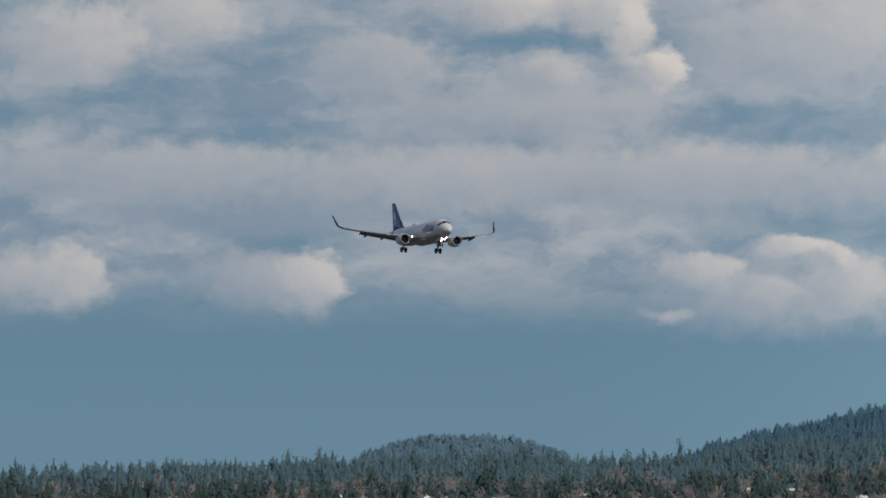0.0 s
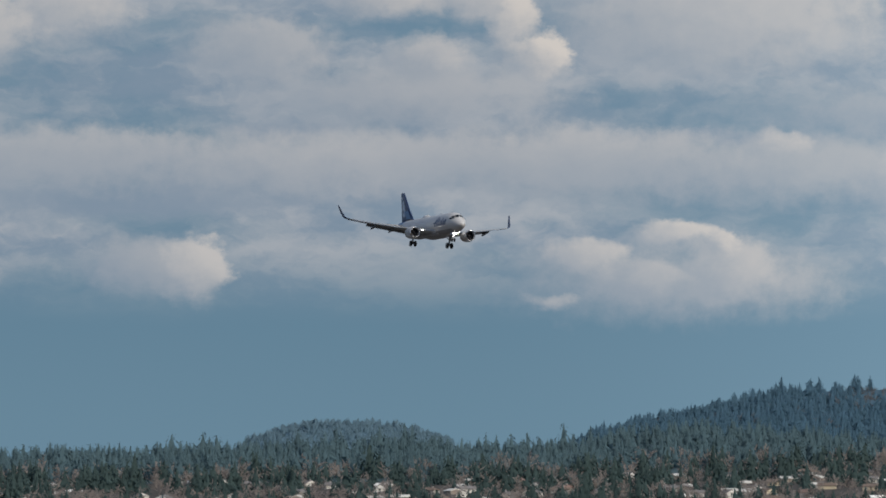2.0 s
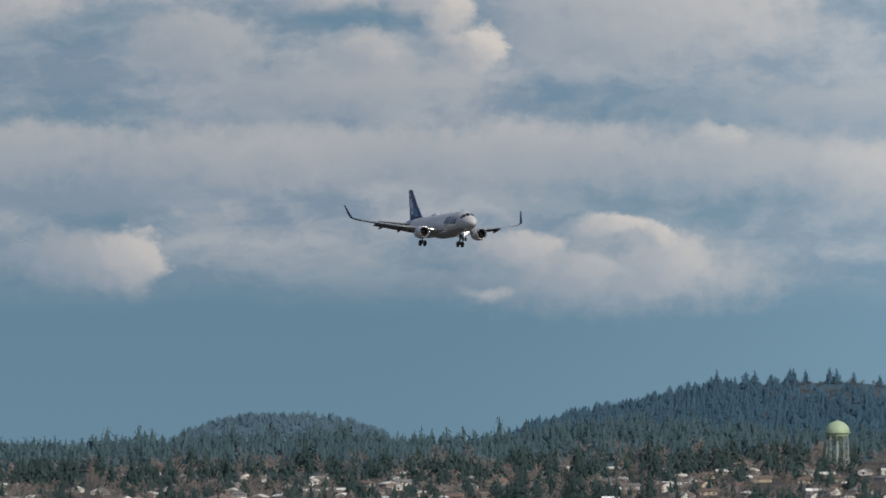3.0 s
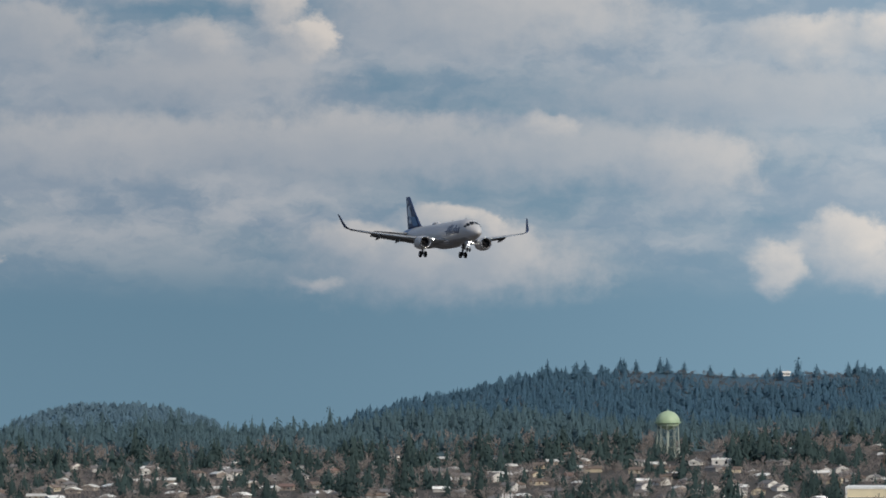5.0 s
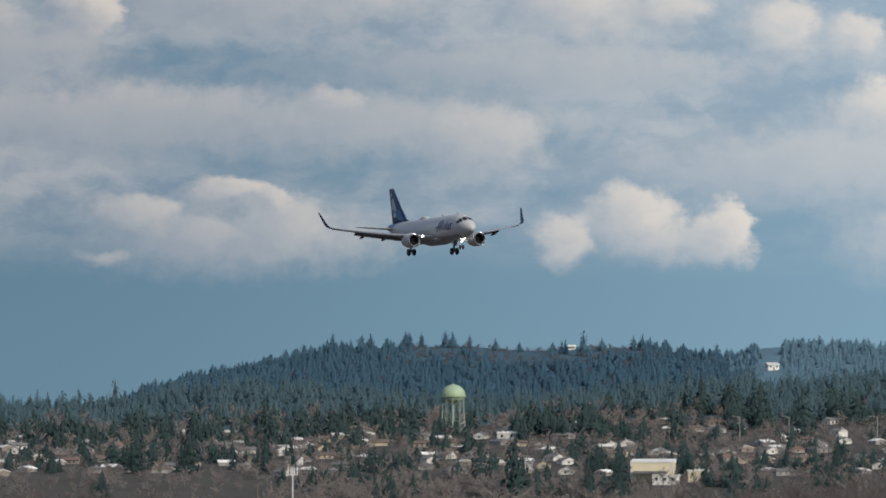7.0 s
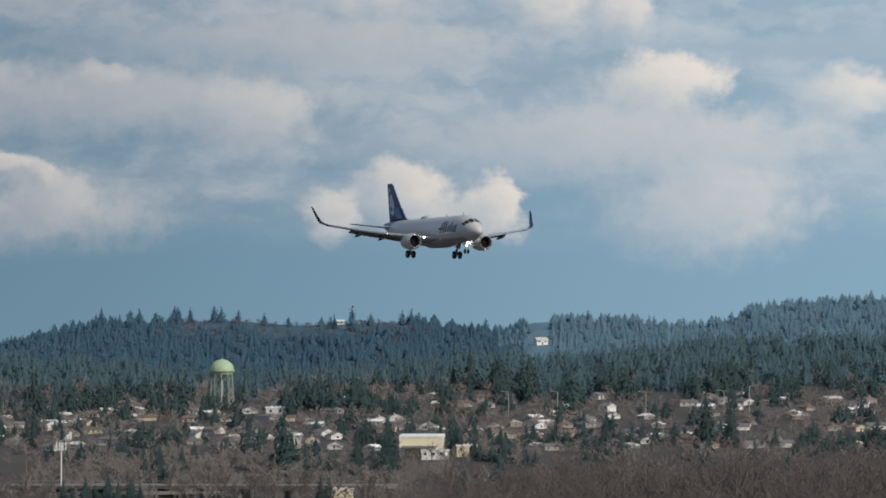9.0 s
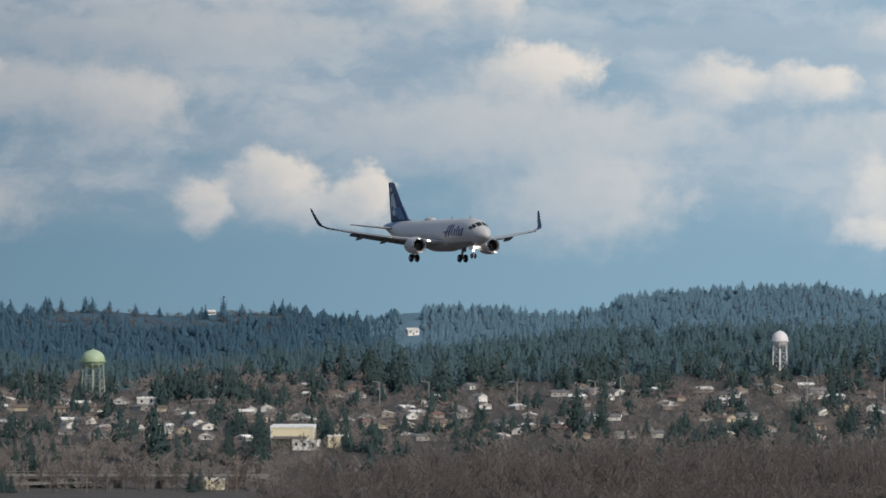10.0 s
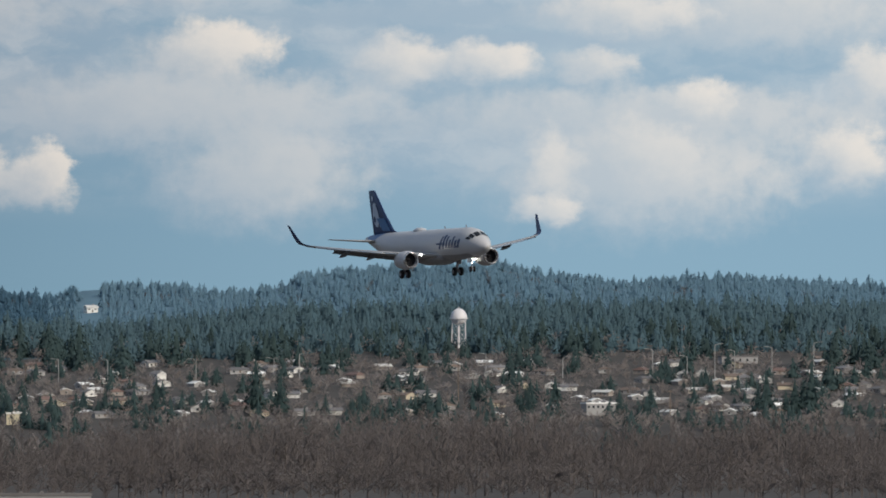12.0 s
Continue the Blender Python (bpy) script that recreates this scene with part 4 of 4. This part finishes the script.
def slab_building(u, d, w, dp, h, wall, roof, label, rows, cols, turn=0.0, lift=0.0):
    """A flat-roofed block with a parapet and rows of windows."""
    top = tagged(new("building"), label, "building")
    x, y = place_at(u, d)
    top.matrix_basis = pose(x, y, height(u, d) + lift, 0, 0, turn)
    body = part("wall", box(bmesh.new(), (-w / 2, -dp / 2, -2), (w / 2, dp / 2, h)), wall, top)
    roof_ob = part("roof", box(bmesh.new(), (-w / 2 - 0.25, -dp / 2 - 0.25, h), (w / 2 + 0.25, dp / 2 + 0.25, h + 0.6)), roof, top)
    for k in range(3):
        cx = -w * 0.25 + k * w * 0.22
        part("roof_unit", box(bmesh.new(), (cx, 0, h + 0.6), (cx + 0.8, 0.8, h + 1.0)), roof, roof_ob)
    for r in range(rows):
        for c in range(cols):
            cx, cz = -w / 2 + w * (c + 0.5) / cols, h - 1.1 - r * 2.3
            win = part("window", box(bmesh.new(), (cx - 0.5, -dp / 2 - 0.05, cz - 0.55), (cx + 0.5, -dp / 2 + 0.02, cz + 0.55)), WALLS[2], body)
            part("pane", box(bmesh.new(), (cx - 0.42, -dp / 2 - 0.07, cz - 0.47), (cx + 0.42, -dp / 2 - 0.055, cz + 0.47)), PANE, win)
    return top


block = slab_building(2155, 3610, 15.5, 12.0, 6.6, YELLOW, ROOFS[4], "pale yellow block with a shallow pale roof", 0, 0, -10)
part("roof_slope", loft(bmesh.new(), [[Vector((x, y, z)) for y, z in ((-6.3, 7.2), (6.2, 7.2), (5.6, 8.1), (-5.6, 7.35))] for x in (-8.0, 8.0)]), ROOFS[4], block)
for x in (-7.6, 7.6):
    part("corner_strip", box(bmesh.new(), (x - 0.35, -6.12, -1.5), (x + 0.35, -6.02, 6.6)), WALLS[0], block, "white corner strip")
part("annex_roof", box(bmesh.new(), (-6.6, -9.6, 2.6), (5.4, -6.1, 3.5)), ROOFS[0], block, "dark annex roof")
slab_building(2178, 3585, 9.0, 8.0, 3.2, WALLS[0], ROOFS[2], "low white building beside the yellow block", 1, 3, -14)
slab_building(2235, 3600, 7.0, 6.0, 4.0, YELLOW, ROOFS[2], "low cream building beside the yellow block", 1, 2, -14)
slab_building(1896, 3905, 7.5, 4.0, 3.0, WALLS[0], ROOFS[4], "small bright white flat-roofed building", 1, 2, -8, 0.2)
slab_building(3266, 3655, 13.0, 6.0, 4.2, WALLS[2], ROOFS[4], "grey school-like building with a row of windows", 1, 7, 12)
slab_building(3510, 3930, 15.0, 7.0, 2.6, WALLS[2], ROOFS[0], "long low grey building with a dark roof", 1, 5, 5)
for u, turn in ((252, 80), (276, 95), (304, 85)):
    x, y = place_at(u, 3655)
    gabled = house(ROOFS[4], YELLOW, 6.0, 4.6, 3.4, 1.6, "pale yellow gabled row house with a bright roof")
    gabled.matrix_basis = pose(x, y, height(u, 3655) + 0.4, 0, 0, turn)
slab_building(2280, 1960, 19.0, 6.0, 1.2, WALLS[2], DARK_CONCRETE, "long low grey shed with a dark roof", 0, 0, 0)


def water_tower(u, d, v_top, v_tank, across, legs, paint, leg_paint, label, riser):
    """A tank on braced legs: v_top and v_tank are the heights of sight of its crown and its underside."""
    top = tagged(new("water_tower"), label, "water tower")
    x, y = place_at(u, d)
    g = height(u, d)
    top.matrix_basis = pose(x, y, g)
    z1, z0, r = rise(v_top, d) - g, rise(v_tank, d) - g, across / 2
    h = z1 - z0
    tank = part("tank", turned(bmesh.new(), [(z0 - h * 0.1, 0.05), (z0, r * 0.55), (z0 + h * 0.2, r * 0.92), (z0 + h * 0.38, r), (z0 + h * 0.55, r * 0.98), (z0 + h * 0.75, r * 0.8), (z0 + h * 0.9, r * 0.5), (z1, 0.05)], (0, 0, 0), "Z", 32), paint, top, "rounded steel tank", smooth=True)
    part("balcony", turned(bmesh.new(), [(z0 + h * 0.3, r), (z0 + h * 0.3, r + 0.5), (z0 + h * 0.36, r + 0.5), (z0 + h * 0.36, r)], (0, 0, 0), "Z", 32), paint, tank)
    part("finial", rod(bmesh.new(), (0, 0, z1 - 0.1), (0, 0, z1 + 0.5), 0.15), paint, tank)
    feet = []
    for k in range(legs):
        a = 2 * math.pi * (k + 0.3) / legs
        feet.append((Vector((r * 1.02 * math.cos(a), r * 1.02 * math.sin(a), -0.5)), Vector((r * 0.9 * math.cos(a), r * 0.9 * math.sin(a), z0 + h * 0.25))))
        part("leg", rod(bmesh.new(), feet[-1][0], feet[-1][1], 0.13), leg_paint, top)
    for k in range(legs):
        (a0, a1), (b0, b1) = feet[k], feet[(k + 1) % legs]
        for f, g2 in ((0.05, 0.35), (0.35, 0.65), (0.65, 0.95)):
            part("brace", rod(bmesh.new(), a0.lerp(a1, f), b0.lerp(b1, g2), 0.04, n=5), leg_paint, top)
            part("brace", rod(bmesh.new(), b0.lerp(b1, f), a0.lerp(a1, g2), 0.04, n=5), leg_paint, top)
            part("ring_beam", rod(bmesh.new(), a0.lerp(a1, g2), b0.lerp(b1, g2), 0.07, n=5), leg_paint, top)
    part("riser", rod(bmesh.new(), (0, 0, -0.5), (0, 0, z0), riser, n=12), leg_paint, top)


water_tower(1801, 3990, 783, 815, 9.8, 10, MINT, TOWER_LEG, "pale green domed water tower on white braced legs", 0.45)
water_tower(3016, 4030, 750, 778, 6.8, 6, TANKWHITE, TANKWHITE, "white water tower on slim white legs", 0.35)


def viaduct():
    """A low concrete road viaduct with parapets and piers."""
    top = tagged(new("viaduct"), "low concrete road viaduct with pale parapets", "viaduct")
    x0, y0 = place_at(1440, 3480)
    x1, y1 = place_at(2100, 3420)
    ln, ang = math.hypot(x1 - x0, y1 - y0), math.degrees(math.atan2(y1 - y0, x1 - x0))
    top.matrix_basis = pose(x0, y0, 0, 0, 0, ang)
    deck = part("deck", box(bmesh.new(), (0, -6, 4.7), (ln, 6, 5.6)), DARK_CONCRETE, top)
    part("parapet", box(bmesh.new(), (0, -6.2, 5.6), (ln, -5.95, 6.5)), CONCRETE, deck)
    part("parapet", box(bmesh.new(), (0, 5.95, 5.6), (ln, 6.2, 6.5)), CONCRETE, deck)
    for k in range(9):
        cx = ln * (k + 0.5) / 9
        part("pier", box(bmesh.new(), (cx - 0.5, -4, -1), (cx + 0.5, 4, 4.7)), CONCRETE, top)
    part("railing", rod(bmesh.new(), (0, -6.1, 7.3), (ln, -6.1, 7.3), 0.06, n=5), POLE, deck)
    bm = bmesh.new()
    loft(bm, [[Vector((x, y, z)) for y, z in ((-14, 2.5 + f), (-9, 2.5 + f), (-9, 3.7), (-14, 3.7))] for x, f in ((42, 0.9), (50, 0.25), (60, 0.0), (70, 0.25), (83, 0.9))])
    part("ramp", bm, CONCRETE, top, "pale lower ramp")
    for k in range(4):
        cx = 48 + 9.5 * k
        part("ramp_pier", box(bmesh.new(), (cx - 0.4, -12, -1), (cx + 0.4, -11, 2.8)), CONCRETE, top)


viaduct()
slab_building(2010, 3400, 9.0, 5.0, 3.4, YELLOW, ROOFS[2], "small cream hut beside the viaduct", 1, 2)


def street_lamp(u, d, v_top, arm=1, label="tall street lamp with a curved arm"):
    top = tagged(new("street_lamp"), label, "street lamp", "street lamps of the suburb")
    x, y = place_at(u, d)
    g = height(u, d)
    top.matrix_basis = pose(x, y, g)
    h = max(5.0, rise(v_top, d) - g)
    part("pole", rod(bmesh.new(), (0, 0, -0.3), (0, 0, h), 0.17, 0.12), POLE, top)
    bm = rod(bmesh.new(), (0, 0, h - 0.1), (-1.3 * arm, 0, h + 0.35), 0.09)
    rod(bm, (-1.3 * arm, 0, h + 0.35), (-2.4 * arm, 0, h + 0.4), 0.08)
    part("arm", bm, POLE, top)
    part("lantern", box(bmesh.new(), (-2.9 * arm - 0.3, -0.2, h + 0.3), (-2.9 * arm + 0.5, 0.2, h + 0.5), None, 0.04), POLE, top, "grey lantern head")


for u, v, arm in ((2395, 842, 1), (2551, 842, 1), (2734, 832, -1), (2689, 840, 1), (3064, 832, 1), (3359, 824, 1), (3469, 815, -1), (3504, 826, 1), (3644, 812, -1), (3570, 820, 1), (2308, 842, 1), (3200, 838, -1), (3420, 836, 1)):
    street_lamp(u, 3850, v, arm)


def utility_pole(u, d, v_top):
    top = tagged(new("utility_pole"), "plain wooden utility pole with a crossarm", "utility pole", "utility poles")
    x, y = place_at(u, d)
    g = height(u, d)
    top.matrix_basis = pose(x, y, g)
    h = max(6.0, rise(v_top, d) - g)
    part("pole", rod(bmesh.new(), (0, 0, -0.3), (0, 0, h), 0.18, 0.13), WOODPOLE, top)
    part("crossarm", box(bmesh.new(), (-1.1, -0.08, h - 0.7), (1.1, 0.08, h - 0.5)), WOODPOLE, top)


for u, d, v in ((2183, 3880, 850), (2250, 3900, 850), (3015, 3700, 838), (1790, 3300, 955), (2055, 3300, 975), (1685, 3300, 985), (3724, 3660, 880), (2105, 3580, 900), (1570, 3420, 948), (1455, 3420, 960), (3390, 3650, 895)):
    utility_pole(u, d, v)


def aerial_mast(u, d, v_top):
    top = tagged(new("aerial_mast"), "slim white mast with upright aerials on top", "mast")
    x, y = place_at(u, d)
    g = height(u, d)
    top.matrix_basis = pose(x, y, g)
    h = rise(v_top, d) - g
    part("pole", rod(bmesh.new(), (0, 0, -0.3), (0, 0, h - 0.3), 0.28, 0.2), TANKWHITE, top)
    part("crossarm", rod(bmesh.new(), (-1.7, 0, h - 2.6), (1.7, 0, h - 2.6), 0.12), TANKWHITE, top)
    for k in (-1.6, -0.55, 0.55, 1.6):
        part("aerial", box(bmesh.new(), (k - 0.2, -0.15, h - 2.9), (k + 0.2, 0.15, h)), TANKWHITE, top)


aerial_mast(1517, 3420, 930)


def motions():
    """The airliner's way: seconds, x, y, z above the eye, then bank, pitch up and heading in degrees."""
    rows = []
    for t, x, y, z, bank, pitch, heading in FLIGHT:
        rows.append((t, pose(x, y, EYE + z, bank, -pitch, heading - 90)))
    walk(plane, rows)


FLIGHT = [
    (0.0, -4.36, 2035.03, 64.59, -1.39, 2.74, 19.68),
    (0.5, 1.78, 2004.80, 62.98, -1.23, 2.47, 19.59),
    (1.0, 7.98, 1974.39, 61.57, -1.54, 2.30, 19.50),
    (1.5, 14.36, 1943.81, 60.42, -2.00, 2.12, 19.41),
    (2.0, 20.80, 1913.05, 59.11, -2.63, 1.90, 19.32),
    (2.5, 27.44, 1882.12, 57.65, -2.39, 1.52, 19.23),
    (3.0, 34.20, 1851.01, 56.19, -1.27, 1.55, 19.14),
    (5.0, 62.10, 1724.81, 48.93, -0.50, 1.75, 18.78),
    (5.5, 69.33, 1692.83, 47.17, 0.15, 1.76, 18.69),
    (6.0, 76.58, 1660.66, 45.36, 1.25, 1.78, 18.60),
    (6.5, 83.83, 1628.32, 43.49, 2.07, 1.72, 18.51),
    (7.0, 90.91, 1595.81, 41.70, 1.86, 1.48, 18.42),
    (9.0, 118.57, 1463.99, 34.38, -0.42, 0.46, 18.07),
    (9.5, 125.47, 1430.60, 32.76, -0.89, 0.01, 17.98),
    (10.0, 132.40, 1397.03, 31.09, 0.05, -0.33, 17.89),
    (10.5, 139.39, 1363.29, 29.40, 0.23, -0.33, 17.80),
    (11.0, 146.45, 1329.37, 27.54, 0.71, -0.16, 17.71),
    (11.5, 153.50, 1295.27, 25.64, 2.34, 0.16, 17.62),
    (12.0, 160.46, 1261.00, 23.67, 2.94, 0.55, 17.53),
]
motions()
